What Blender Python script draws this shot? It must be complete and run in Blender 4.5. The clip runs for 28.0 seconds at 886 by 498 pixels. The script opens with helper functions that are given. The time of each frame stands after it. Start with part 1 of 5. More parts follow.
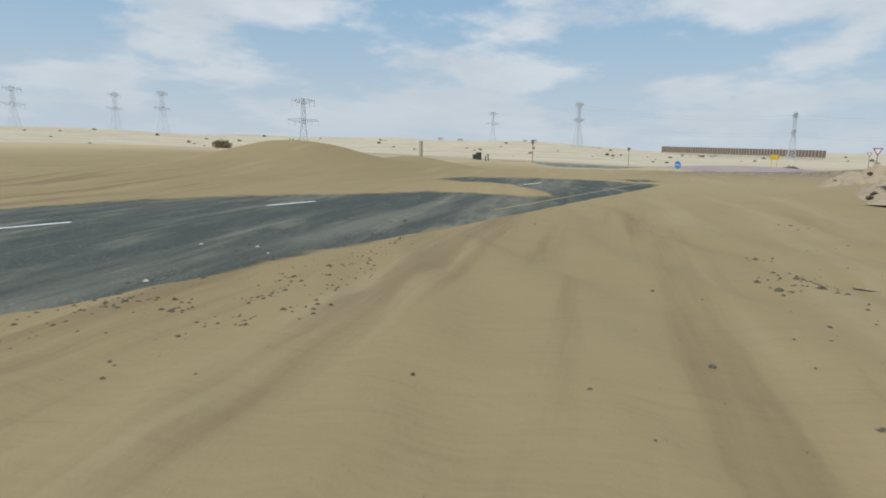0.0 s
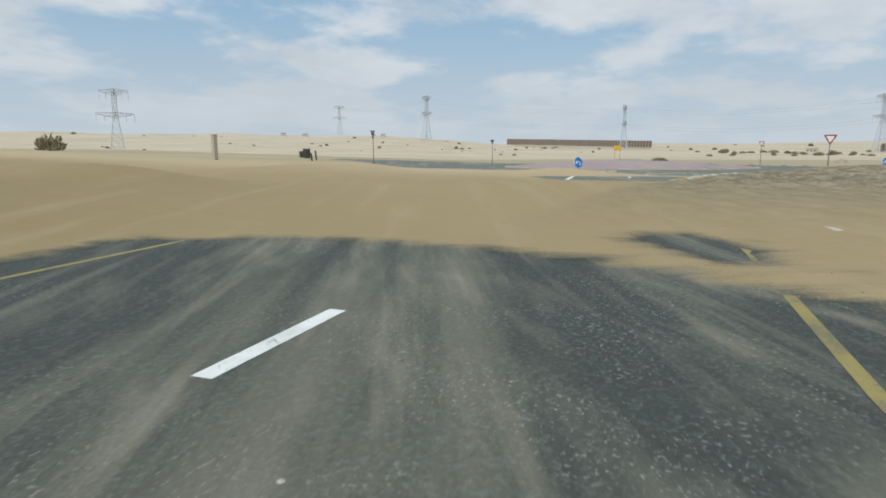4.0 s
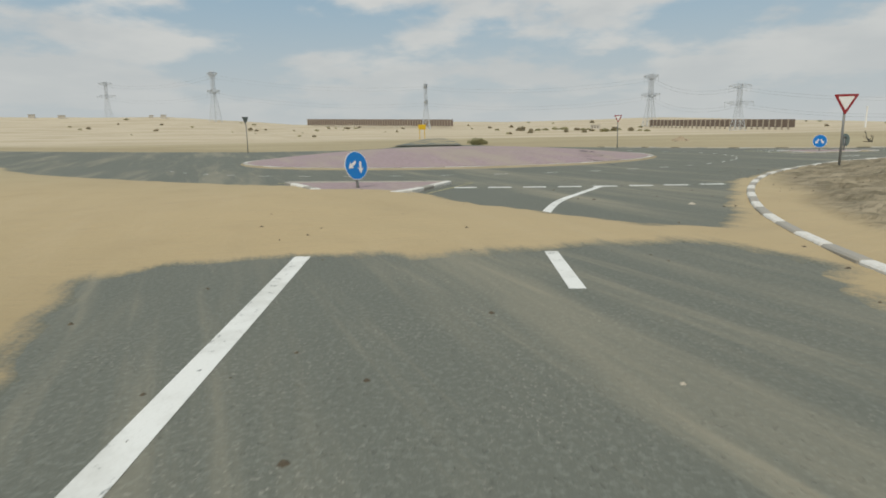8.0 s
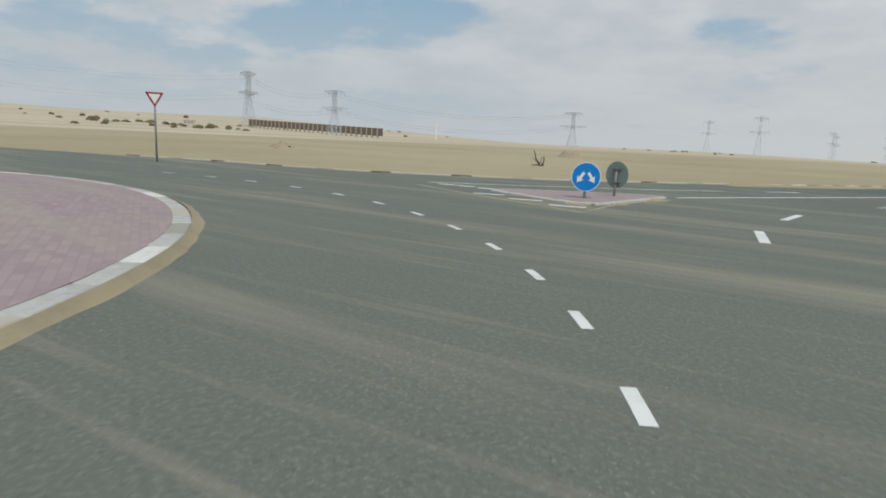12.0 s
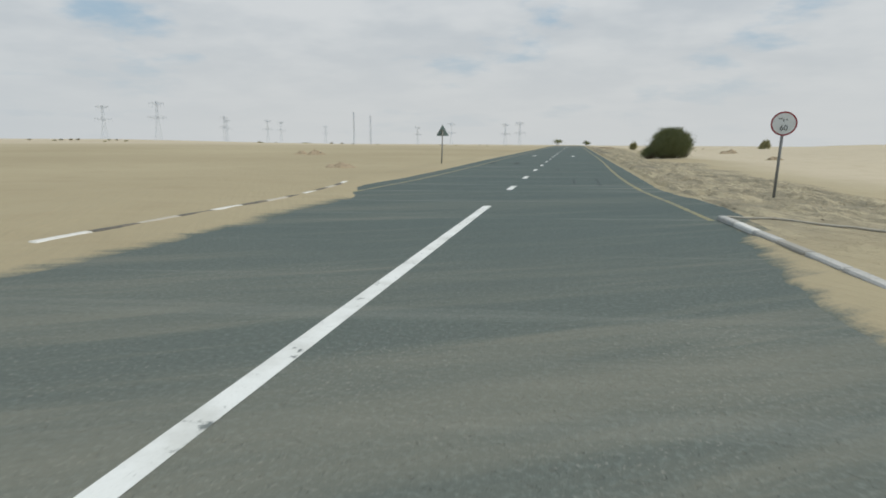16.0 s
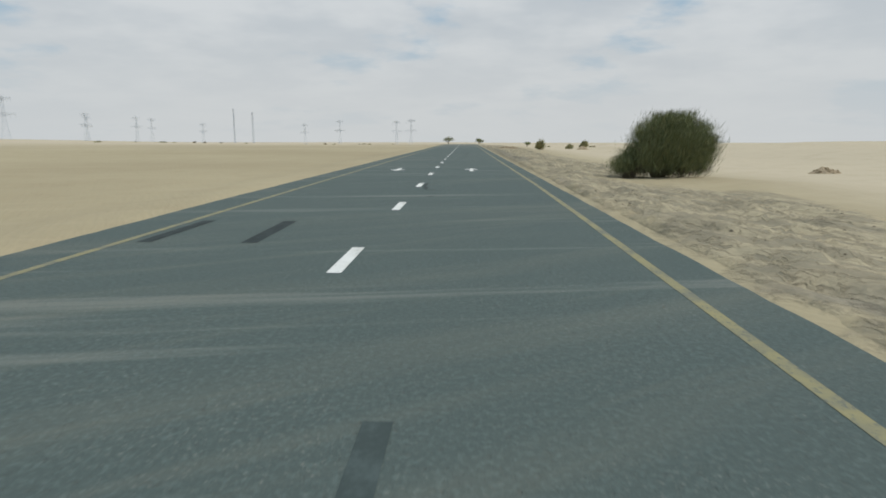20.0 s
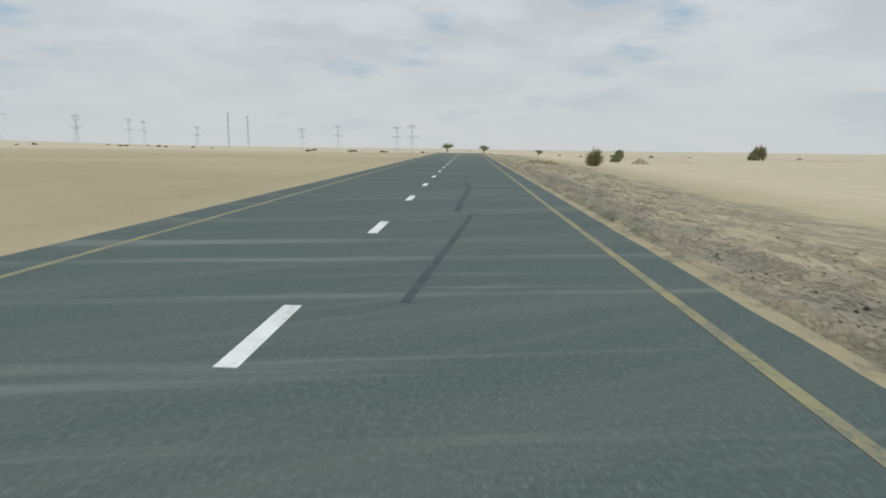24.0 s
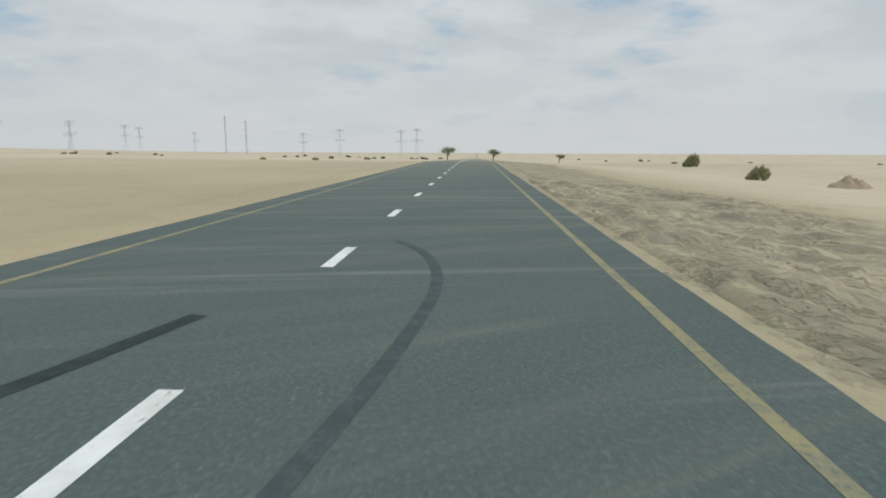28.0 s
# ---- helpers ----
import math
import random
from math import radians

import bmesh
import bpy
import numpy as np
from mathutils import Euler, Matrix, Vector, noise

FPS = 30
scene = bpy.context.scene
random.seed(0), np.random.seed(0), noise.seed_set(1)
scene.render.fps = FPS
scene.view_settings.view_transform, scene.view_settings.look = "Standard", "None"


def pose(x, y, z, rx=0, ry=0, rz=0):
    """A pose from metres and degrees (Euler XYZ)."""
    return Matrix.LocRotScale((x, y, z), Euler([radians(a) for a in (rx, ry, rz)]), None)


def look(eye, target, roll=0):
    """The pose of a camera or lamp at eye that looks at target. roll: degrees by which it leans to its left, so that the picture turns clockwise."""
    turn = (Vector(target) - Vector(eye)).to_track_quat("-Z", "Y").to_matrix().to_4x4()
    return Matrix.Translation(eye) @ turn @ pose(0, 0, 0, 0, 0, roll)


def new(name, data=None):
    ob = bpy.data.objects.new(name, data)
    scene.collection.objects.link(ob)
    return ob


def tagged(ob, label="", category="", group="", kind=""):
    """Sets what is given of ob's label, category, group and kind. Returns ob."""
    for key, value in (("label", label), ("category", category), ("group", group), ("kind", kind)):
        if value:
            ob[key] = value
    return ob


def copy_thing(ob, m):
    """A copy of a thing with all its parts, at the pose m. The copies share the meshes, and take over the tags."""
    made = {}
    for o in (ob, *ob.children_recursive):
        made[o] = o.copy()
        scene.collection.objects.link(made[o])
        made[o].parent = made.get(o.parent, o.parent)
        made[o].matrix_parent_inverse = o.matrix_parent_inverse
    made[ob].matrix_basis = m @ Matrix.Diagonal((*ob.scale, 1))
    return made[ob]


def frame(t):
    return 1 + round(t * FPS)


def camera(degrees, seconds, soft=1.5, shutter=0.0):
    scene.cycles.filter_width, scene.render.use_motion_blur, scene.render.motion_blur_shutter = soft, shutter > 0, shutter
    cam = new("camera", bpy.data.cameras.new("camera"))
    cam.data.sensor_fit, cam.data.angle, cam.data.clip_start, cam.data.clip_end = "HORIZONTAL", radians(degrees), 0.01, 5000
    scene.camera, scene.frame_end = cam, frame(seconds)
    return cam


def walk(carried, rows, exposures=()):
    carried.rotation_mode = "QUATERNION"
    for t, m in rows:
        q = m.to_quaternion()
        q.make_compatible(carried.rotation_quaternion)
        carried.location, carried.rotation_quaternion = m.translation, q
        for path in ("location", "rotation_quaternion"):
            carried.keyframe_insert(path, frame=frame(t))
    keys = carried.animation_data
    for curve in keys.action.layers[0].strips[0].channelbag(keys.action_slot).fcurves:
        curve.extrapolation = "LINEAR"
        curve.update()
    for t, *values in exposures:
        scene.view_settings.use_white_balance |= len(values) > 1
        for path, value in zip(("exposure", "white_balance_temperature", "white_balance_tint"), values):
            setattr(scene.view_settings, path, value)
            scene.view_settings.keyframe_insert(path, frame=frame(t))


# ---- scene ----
cam = camera(72.57, 28.0, soft=1.8, shutter=0.1)


def eye(x, y, z, pitch, roll, yaw):
    """The camera's pose from its place and its pitch, roll and yaw in degrees."""
    return pose(x, y, z, 90 + pitch, 0, yaw) @ pose(0, 0, 0, 0, 0, roll)


walk(cam, [
    (0, eye(82.59, 3.96, 0.604, -8.33, 1.15, 131.87)),
    (0.5, eye(80.38, 2.42, 0.634, -9.08, 0.78, 130.21)),
    (1, eye(78.30, 0.94, 0.660, -9.13, 0.17, 128.68)),
    (1.5, eye(76.15, -0.40, 0.740, -8.92, -0.28, 127.66)),
    (2, eye(74.07, -1.67, 0.820, -8.58, -0.71, 127.18)),
    (2.5, eye(72.10, -2.94, 0.901, -8.20, -1.90, 127.17)),
    (3, eye(69.85, -4.37, 0.983, -7.99, -2.23, 126.20)),
    (3.5, eye(67.14, -5.92, 1.044, -7.91, -0.96, 122.81)),
    (4, eye(64.26, -7.29, 1.029, -8.68, -0.04, 118.09)),
    (4.5, eye(60.96, -8.53, 1.098, -8.79, 0.22, 114.74)),
    (5, eye(57.70, -9.56, 1.235, -8.44, -0.65, 112.35)),
    (5.5, eye(54.49, -10.45, 1.340, -7.93, -2.07, 110.60)),
    (6, eye(51.33, -11.22, 1.394, -7.54, -3.43, 109.16)),
    (6.5, eye(48.22, -11.92, 1.405, -7.52, -4.14, 107.73)),
    (7, eye(45.17, -12.62, 1.469, -8.22, -3.56, 105.94)),
    (7.5, eye(42.12, -13.16, 1.470, -8.96, -2.27, 103.04)),
    (8, eye(39.10, -13.53, 1.369, -10.67, -1.13, 100.24)),
    (8.5, eye(35.99, -13.81, 1.358, -10.30, -1.04, 98.47)),
    (9, eye(32.51, -13.99, 1.391, -9.70, -0.36, 96.26)),
    (9.5, eye(29.20, -13.83, 1.392, -9.06, -0.81, 91.93)),
    (10, eye(25.73, -13.46, 1.396, -9.82, 0.17, 86.34)),
    (10.5, eye(22.35, -12.69, 1.412, -9.89, 0.54, 80.75)),
    (11, eye(19.04, -11.52, 1.391, -9.91, 0.81, 74.98)),
    (11.5, eye(15.96, -10.14, 1.388, -10.33, 1.20, 69.63)),
    (12, eye(13.09, -8.52, 1.389, -10.24, 2.61, 63.60)),
    (12.5, eye(10.46, -6.51, 1.383, -10.10, 3.19, 56.82)),
    (13, eye(8.28, -4.45, 1.367, -9.81, 3.09, 50.17)),
    (13.5, eye(6.41, -2.05, 1.366, -9.56, 3.17, 43.02)),
    (14, eye(4.97, 0.57, 1.395, -9.52, 2.87, 36.16)),
    (14.5, eye(3.86, 3.36, 1.401, -9.66, 2.28, 29.50)),
    (15, eye(2.96, 6.25, 1.400, -9.90, 1.50, 22.99)),
    (15.5, eye(2.18, 9.19, 1.397, -10.21, 0.62, 16.54)),
    (16, eye(1.77, 12.05, 1.381, -10.21, 0.25, 12.08)),
    (16.5, eye(1.51, 15.13, 1.361, -10.07, 0.37, 8.65)),
    (17, eye(1.31, 18.39, 1.355, -9.98, 0.29, 6.47)),
    (17.5, eye(1.24, 21.56, 1.407, -10.07, 0.24, 5.14)),
    (18, eye(1.18, 24.99, 1.414, -10.16, 0.22, 4.29)),
    (18.5, eye(1.15, 28.53, 1.411, -10.23, 0.25, 3.58)),
    (19, eye(1.19, 32.20, 1.383, -10.36, 0.21, 2.90)),
    (19.5, eye(1.24, 36.10, 1.365, -10.34, 0.16, 2.28)),
    (20, eye(1.45, 40.07, 1.462, -10.40, 0.00, 2.14)),
    (20.5, eye(1.44, 44.41, 1.429, -10.43, 0.55, 1.93)),
    (21, eye(1.59, 48.76, 1.493, -10.45, 0.61, 1.96)),
    (21.5, eye(1.61, 53.67, 1.497, -10.41, 0.56, 2.00)),
    (22, eye(1.61, 58.55, 1.414, -10.30, 0.56, 2.04)),
    (22.5, eye(1.60, 63.46, 1.396, -10.16, 0.59, 2.10)),
    (23, eye(1.59, 68.46, 1.412, -10.00, 0.64, 2.16)),
    (23.5, eye(1.59, 73.61, 1.481, -9.88, 0.67, 2.22)),
    (24, eye(1.59, 78.97, 1.476, -9.80, 0.68, 2.28)),
    (24.5, eye(1.58, 84.27, 1.442, -9.79, 0.52, 2.38)),
    (25, eye(1.57, 89.59, 1.517, -9.80, 0.49, 2.49)),
    (25.5, eye(1.61, 94.94, 1.444, -9.58, 0.38, 2.56)),
    (26, eye(1.68, 100.51, 1.440, -9.42, 0.28, 2.63)),
    (26.5, eye(1.78, 106.07, 1.459, -9.30, 0.50, 2.67)),
    (27, eye(1.87, 111.49, 1.470, -9.30, 0.32, 2.83)),
    (27.5, eye(2.00, 117.27, 1.484, -9.33, 0.13, 2.96)),
    (28, eye(1.90, 122.29, 1.507, -9.43, 0.19, 3.04)),
], exposures=((0, 0.08, 6150, 9), (4, 0.08, 6200, 9), (6.5, -0.04, 6800, 9), (7.5, -0.08, 6850, 9), (8.4, -0.12, 6800, 9), (9, -0.28, 6600, 9), (9.6, -0.2, 6400, 9),
              (10.2, -0.1, 6350, 9), (12, -0.12, 6400, 9), (14, -0.04, 6500, 9), (16, -0.04, 6430, 9), (28, -0.02, 6380, 9)))

# ---- light ----
SUN = Vector((0.56, -0.12, 0.82)).normalized()
sun = new("sun", bpy.data.lights.new("sun", "SUN"))
sun.data.energy, sun.data.angle, sun.data.color = 2.2, radians(2.5), (1.0, 0.965, 0.90)
sun.matrix_world = look((0, 0, 60), Vector((0, 0, 60)) - SUN)


class Nodes:
    """Short hand for building a node tree."""

    def __init__(self, tree):
        self.tree = tree
        tree.nodes.clear()

    def add(self, kind, **inputs):
        node = self.tree.nodes.new(kind)
        for key, value in inputs.items():
            self.put(node.inputs[key], value)
        return node

    def put(self, socket, value):
        if isinstance(value, bpy.types.NodeSocket):
            self.tree.links.new(value, socket)
        else:
            socket.default_value = value

    def math(self, op, a, b=0.0, c=0.0, clamp=False):
        node = self.tree.nodes.new("ShaderNodeMath")
        node.operation, node.use_clamp = op, clamp
        for socket, value in zip(node.inputs, (a, b, c)):
            self.put(socket, value)
        return node.outputs[0]

    def mix(self, fac, a, b):
        node = self.tree.nodes.new("ShaderNodeMix")
        node.data_type = "RGBA"
        self.put(node.inputs[0], fac)
        for k, value in ((6, a), (7, b)):
            self.put(node.inputs[k], (*value, 1.0) if isinstance(value, tuple) and len(value) == 3 else value)
        return node.outputs[2]

    def noise(self, vector, scale, detail=4.0, rough=0.55, lac=2.0):
        node = self.tree.nodes.new("ShaderNodeTexNoise")
        self.put(node.inputs["Vector"], vector)
        node.inputs["Scale"].default_value, node.inputs["Detail"].default_value = scale, detail
        node.inputs["Roughness"].default_value, node.inputs["Lacunarity"].default_value = rough, lac
        return node.outputs[0]

    def step(self, value, low, high, to=(0.0, 1.0)):
        node = self.tree.nodes.new("ShaderNodeMapRange")
        node.interpolation_type = "SMOOTHSTEP"
        for k, v in enumerate((value, low, high, to[0], to[1])):
            self.put(node.inputs[k], v)
        return node.outputs[0]

    def place(self, scale=(1, 1, 1), turn=0.0, shift=(0, 0, 0)):
        """Object coordinates, stretched along the direction turn degrees from x."""
        coord = self.tree.nodes.new("ShaderNodeTexCoord").outputs["Object"]
        for rotation, stretch in (((0, 0, radians(-turn)), (1, 1, 1)), ((0, 0, 0), scale)):
            node = self.tree.nodes.new("ShaderNodeMapping")
            self.put(node.inputs["Vector"], coord)
            node.inputs["Scale"].default_value, node.inputs["Rotation"].default_value = stretch, rotation
            coord = node.outputs[0]
        return coord


def make_sky():
    world = bpy.data.worlds.new("sky")
    scene.world, world.use_nodes = world, True
    n = Nodes(world.node_tree)
    air = n.add("ShaderNodeTexSky")
    air.sky_type, air.sun_disc, air.air_density, air.dust_density = "NISHITA", False, 1.2, 2.5
    air.sun_elevation, air.sun_rotation = math.asin(SUN.z), math.atan2(SUN.x, SUN.y)
    sky = air.outputs[0]
    way = n.add("ShaderNodeTexCoord").outputs["Generated"]
    axis = n.add("ShaderNodeSeparateXYZ", Vector=way)
    x, y, z = axis.outputs
    lift = n.math("ADD", n.math("MAXIMUM", z, 0.0), 0.2)
    flat = n.add("ShaderNodeCombineXYZ", X=n.math("DIVIDE", x, lift), Y=n.math("DIVIDE", y, lift)).outputs[0]
    clouds = n.noise(flat, 1.05, 5.0, 0.5)
    fine = n.noise(flat, 3.4, 6.0, 0.6)
    # thicker cover towards the north, where the straight road leads
    cover = n.math("MULTIPLY", n.step(y, -0.1, 0.9), 0.075)
    body = n.math("ADD", n.math("ADD", n.math("MULTIPLY", clouds, 0.78), n.math("MULTIPLY", fine, 0.22)), cover)
    fac = n.math("MULTIPLY", n.step(body, 0.452, 0.55), 0.92)
    shade = n.mix(n.step(n.noise(flat, 1.6, 4.0), 0.35, 0.65), (5.3, 5.65, 5.95), (6.9, 7.05, 7.1))
    tinted = n.mix(0.75, sky, (3.0, 4.7, 6.2))
    veil = n.step(z, -0.02, 0.27, (0.96, 0.0))
    col = n.mix(fac, tinted, shade)
    # paler dust low in the north
    low = n.mix(n.step(y, 0.35, 0.97), (5.3, 5.75, 6.05), (6.15, 6.3, 6.3))
    col = n.mix(veil, col, low)
    back = n.add("ShaderNodeBackground", Color=col, Strength=0.1)
    out = n.add("ShaderNodeOutputWorld", Surface=back.outputs[0])


make_sky()


# ---- materials ----
def surface(name, rough=0.8, metal=0.0, spec=0.3):
    m = bpy.data.materials.new(name)
    m.use_nodes = True
    n = Nodes(m.node_tree)
    shader = n.add("ShaderNodeBsdfPrincipled")
    shader.inputs["Roughness"].default_value, shader.inputs["Metallic"].default_value = rough, metal
    shader.inputs["Specular IOR Level"].default_value = spec
    n.add("ShaderNodeOutputMaterial", Surface=shader.outputs[0])
    return m, n, shader


def bump(n, shader, height, distance, strength=1.0):
    node = n.add("ShaderNodeBump", Height=height, Distance=distance, Strength=strength)
    n.put(shader.inputs["Normal"], node.outputs[0])


def paint(name, colour, worn=None, amount=0.3, scale=6.0, rough=0.6, metal=0.0, relief=0.002):
    """A painted or plain surface, with grain and worn or dusty spots."""
    m, n, s = surface(name, rough, metal)
    p = n.place()
    worn = worn or tuple(c * 0.7 for c in colour)
    grain, spots = n.noise(p, scale * 9, 3.0), n.noise(p, scale, 5.0, 0.65)
    fac = n.math("MULTIPLY", n.step(n.math("ADD", n.math("MULTIPLY", spots, 0.7), n.math("MULTIPLY", grain, 0.3)), 0.42, 0.68), amount)
    n.put(s.inputs["Base Color"], n.mix(fac, colour, worn))
    bump(n, s, grain, relief)
    return m


WIND = 28.0  # direction, from east, in which the sand drifts


def asphalt_colour(n, p):
    """Worn asphalt with aggregate, stains and thin streaks of sand blown across it; dustiest round the junction, darkest on the approach."""
    axis = n.add("ShaderNodeSeparateXYZ", Vector=p)
    x, y = axis.outputs[0], axis.outputs[1]
    dusty = n.step(n.math("ADD", y, n.math("MULTIPLY", n.noise(p, 0.12, 3.0), 8.0)), 32.0, 6.0)
    dark = n.step(x, 40.0, 56.0)
    stones, patches, fines = n.noise(p, 22.0, 3.0, 0.75), n.noise(p, 0.45, 5.0, 0.6), n.noise(p, 120.0, 2.0)
    low = n.mix(dark, n.mix(dusty, (0.054, 0.083, 0.083), (0.082, 0.101, 0.094)), (0.026, 0.036, 0.034))
    high = n.mix(dark, n.mix(dusty, (0.092, 0.134, 0.132), (0.152, 0.178, 0.163)), (0.072, 0.092, 0.087))
    col = n.mix(n.step(stones, 0.46, 0.70), low, high)
    chips = n.math("MULTIPLY", n.step(n.noise(p, 34.0, 2.0), 0.61, 0.67), n.step(n.noise(p, 0.9, 3.0), 0.4, 0.65))
    col = n.mix(n.math("MULTIPLY", chips, n.math("ADD", 0.35, n.math("MULTIPLY", dusty, 0.35))), col, (0.36, 0.36, 0.32))
    pits = n.step(n.noise(p, 17.0, 3.0, 0.6), 0.40, 0.32)
    col = n.mix(n.math("MULTIPLY", pits, 0.45), col, n.mix(dark, (0.06, 0.07, 0.066), (0.018, 0.024, 0.022)))
    col = n.mix(n.math("MULTIPLY", n.step(patches, 0.42, 0.7), 0.4), col, low)
    long = n.noise(n.place((0.05, 0.62, 1.0), WIND), 1.0, 6.0, 0.62)
    thin = n.noise(n.place((0.16, 2.6, 1.0), WIND + 5), 1.0, 5.0, 0.62)
    drift = n.math("ADD", n.math("MULTIPLY", n.step(long, 0.47, 0.66), 0.55), n.math("MULTIPLY", n.step(thin, 0.52, 0.72), 0.42))
    drift = n.math("MULTIPLY", drift, n.math("SUBTRACT", n.math("ADD", n.math("MULTIPLY", dusty, 0.46), 0.20), n.math("MULTIPLY", dark, 0.16)))
    # wisps of sand that stream over the approach
    stream = n.noise(n.place((0.5, 1.9, 1.0), 40.0), 1.0, 5.0, 0.58)
    thick = n.step(n.noise(p, 0.22, 3.0), 0.36, 0.62)
    wisps = n.math("MULTIPLY", n.math("MULTIPLY", n.step(stream, 0.47, 0.72), thick), n.math("MULTIPLY", dark, 0.36))
    drift = n.math("ADD", drift, wisps)
    # thin bands of sand that the wind draws straight across the open road
    cross = n.noise(n.place((0.07, 1.5, 1.0), 9.0), 1.0, 6.0, 0.62)
    bands = n.math("MULTIPLY", n.step(cross, 0.54, 0.68), n.math("SUBTRACT", 1.0, n.math("MAXIMUM", dusty, dark)))
    col = n.mix(n.math("MULTIPLY", bands, 0.30), col, (0.30, 0.312, 0.275))
    veil = n.math("ADD", n.math("MULTIPLY", dusty, n.math("SUBTRACT", 0.16, n.math("MULTIPLY", dark, 0.16))), 0.08)
    # haze put into the colour: the straight road pales towards its far end
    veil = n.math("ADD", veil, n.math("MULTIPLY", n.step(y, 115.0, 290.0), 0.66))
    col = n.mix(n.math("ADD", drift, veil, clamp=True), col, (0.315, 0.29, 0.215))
    return col, n.math("ADD", n.math("SUBTRACT", stones, n.math("MULTIPLY", pits, 0.5)), n.math("MULTIPLY", fines, 0.5))


def asphalt_material():
    m, n, s = surface("asphalt", 0.85, 0.0, 0.25)
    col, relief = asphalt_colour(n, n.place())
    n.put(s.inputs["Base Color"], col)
    bump(n, s, relief, 0.009, 0.9)
    return m


def sand_material():
    m, n, s = surface("sand", 0.95, 0.0, 0.1)
    p = n.place()
    axis = n.add("ShaderNodeSeparateXYZ", Vector=p)
    x, y = axis.outputs[0], axis.outputs[1]
    away = n.math("SQRT", n.math("ADD", n.math("MULTIPLY", x, x), n.math("MULTIPLY", y, y)))
    broad, middle, grain = n.noise(p, 0.03, 4.0), n.noise(p, 0.6, 5.0, 0.6), n.noise(p, 45.0, 2.0, 0.7)
    col = n.mix(n.step(broad, 0.3, 0.7), (0.347, 0.295, 0.19), (0.415, 0.358, 0.235))
    # pale blown sand past the churned verge
    pale = n.math("MULTIPLY", n.step(x, 9.0, 17.0), n.step(y, 25.0, 50.0))
    # out on the plain, distance haze is put into the sand's colour
    far_haze = n.math("MULTIPLY", n.step(away, 110.0, 300.0), 0.9)
    bands = n.step(n.noise(n.place((0.004, 0.022, 1.0), 70.0), 1.0, 6.0, 0.62), 0.42, 0.62)
    plain = n.mix(n.math("MULTIPLY", bands, n.step(away, 90.0, 220.0)), (0.56, 0.49, 0.37), (0.47, 0.40, 0.29))
    col = n.mix(n.math("MAXIMUM", n.math("MULTIPLY", pale, 0.75), far_haze), col, plain)
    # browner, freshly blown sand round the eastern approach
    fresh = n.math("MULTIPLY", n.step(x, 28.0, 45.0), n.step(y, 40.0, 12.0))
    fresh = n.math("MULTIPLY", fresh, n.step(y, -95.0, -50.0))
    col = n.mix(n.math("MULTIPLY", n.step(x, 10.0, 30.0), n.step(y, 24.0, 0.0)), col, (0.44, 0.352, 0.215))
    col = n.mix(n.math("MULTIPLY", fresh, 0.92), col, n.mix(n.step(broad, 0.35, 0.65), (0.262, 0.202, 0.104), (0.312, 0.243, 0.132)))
    # rough brown ground behind the curved kerb
    bend = n.math("ADD", n.math("MULTIPLY", n.math("SUBTRACT", x, 3.0), n.math("ADD", y, 13.0)), n.math("MULTIPLY", n.noise(p, 0.2, 5.0), 30.0))
    rough = n.math("MULTIPLY", n.step(bend, 108.0, 128.0), n.math("MULTIPLY", n.math("MULTIPLY", n.step(x, 58.0, 36.0), n.step(x, 4.0, 7.0)), n.step(y, 30.0, 10.0)))
    soil = n.mix(n.step(n.noise(n.place((0.6, 1.3, 1.0), WIND), 1.5, 8.0, 0.72), 0.4, 0.62), (0.17, 0.15, 0.105), (0.35, 0.30, 0.215))
    col = n.mix(n.math("MULTIPLY", rough, 0.9), col, soil)
    # grey gravelly verge along the straight road
    lump = n.noise(p, 0.25, 4.0, 0.6)
    edge = n.math("ADD", n.math("MULTIPLY", lump, 7.0), 7.5)
    verge = n.math("MULTIPLY", n.step(n.math("SUBTRACT", edge, x), 0.0, 1.0), n.math("MULTIPLY", n.step(n.math("ADD", x, n.math("MULTIPLY", n.math("SUBTRACT", n.noise(p, 0.9, 5.0, 0.65), 0.5), 1.6)), 4.22, 4.75), n.step(y, 18.0, 26.0)))
    blown = n.math("ADD", n.math("POWER", n.math("DIVIDE", n.math("SUBTRACT", x, 10.2), 3.9), 2.0), n.math("POWER", n.math("DIVIDE", n.math("SUBTRACT", y, 62.4), 3.6), 2.0))
    verge = n.math("MULTIPLY", verge, n.step(n.math("ADD", blown, n.noise(p, 0.8, 4.0)), 1.1, 1.7))
    tracks = n.noise(n.place((0.8, 3.0, 1.0), -64), 1.0, 7.0, 0.68)
    worked = n.math("MULTIPLY", n.step(y, 70.0, 80.0), n.step(y, 128.0, 108.0))
    worked = n.math("MAXIMUM", worked, n.math("MULTIPLY", n.step(n.noise(p, 0.13, 2.0), 0.56, 0.64), 0.8))
    gravel = n.mix(n.math("MULTIPLY", n.step(tracks, 0.40, 0.56), n.step(n.noise(p, 0.5, 5.0, 0.65), 0.34, 0.56)), (0.26, 0.235, 0.172), (0.44, 0.385, 0.265))
    chips = n.math("MULTIPLY", n.math("MULTIPLY", worked, n.step(n.math("ADD", x, n.math("MULTIPLY", lump, 3.0)), 7.4, 6.6)), 0.75)
    gravel = n.mix(chips, gravel, n.mix(n.step(n.noise(p, 14.0, 4.0, 0.7), 0.4, 0.62), (0.155, 0.148, 0.125), (0.30, 0.275, 0.22)))
    col = n.mix(n.math("MULTIPLY", verge, 0.92), col, gravel)
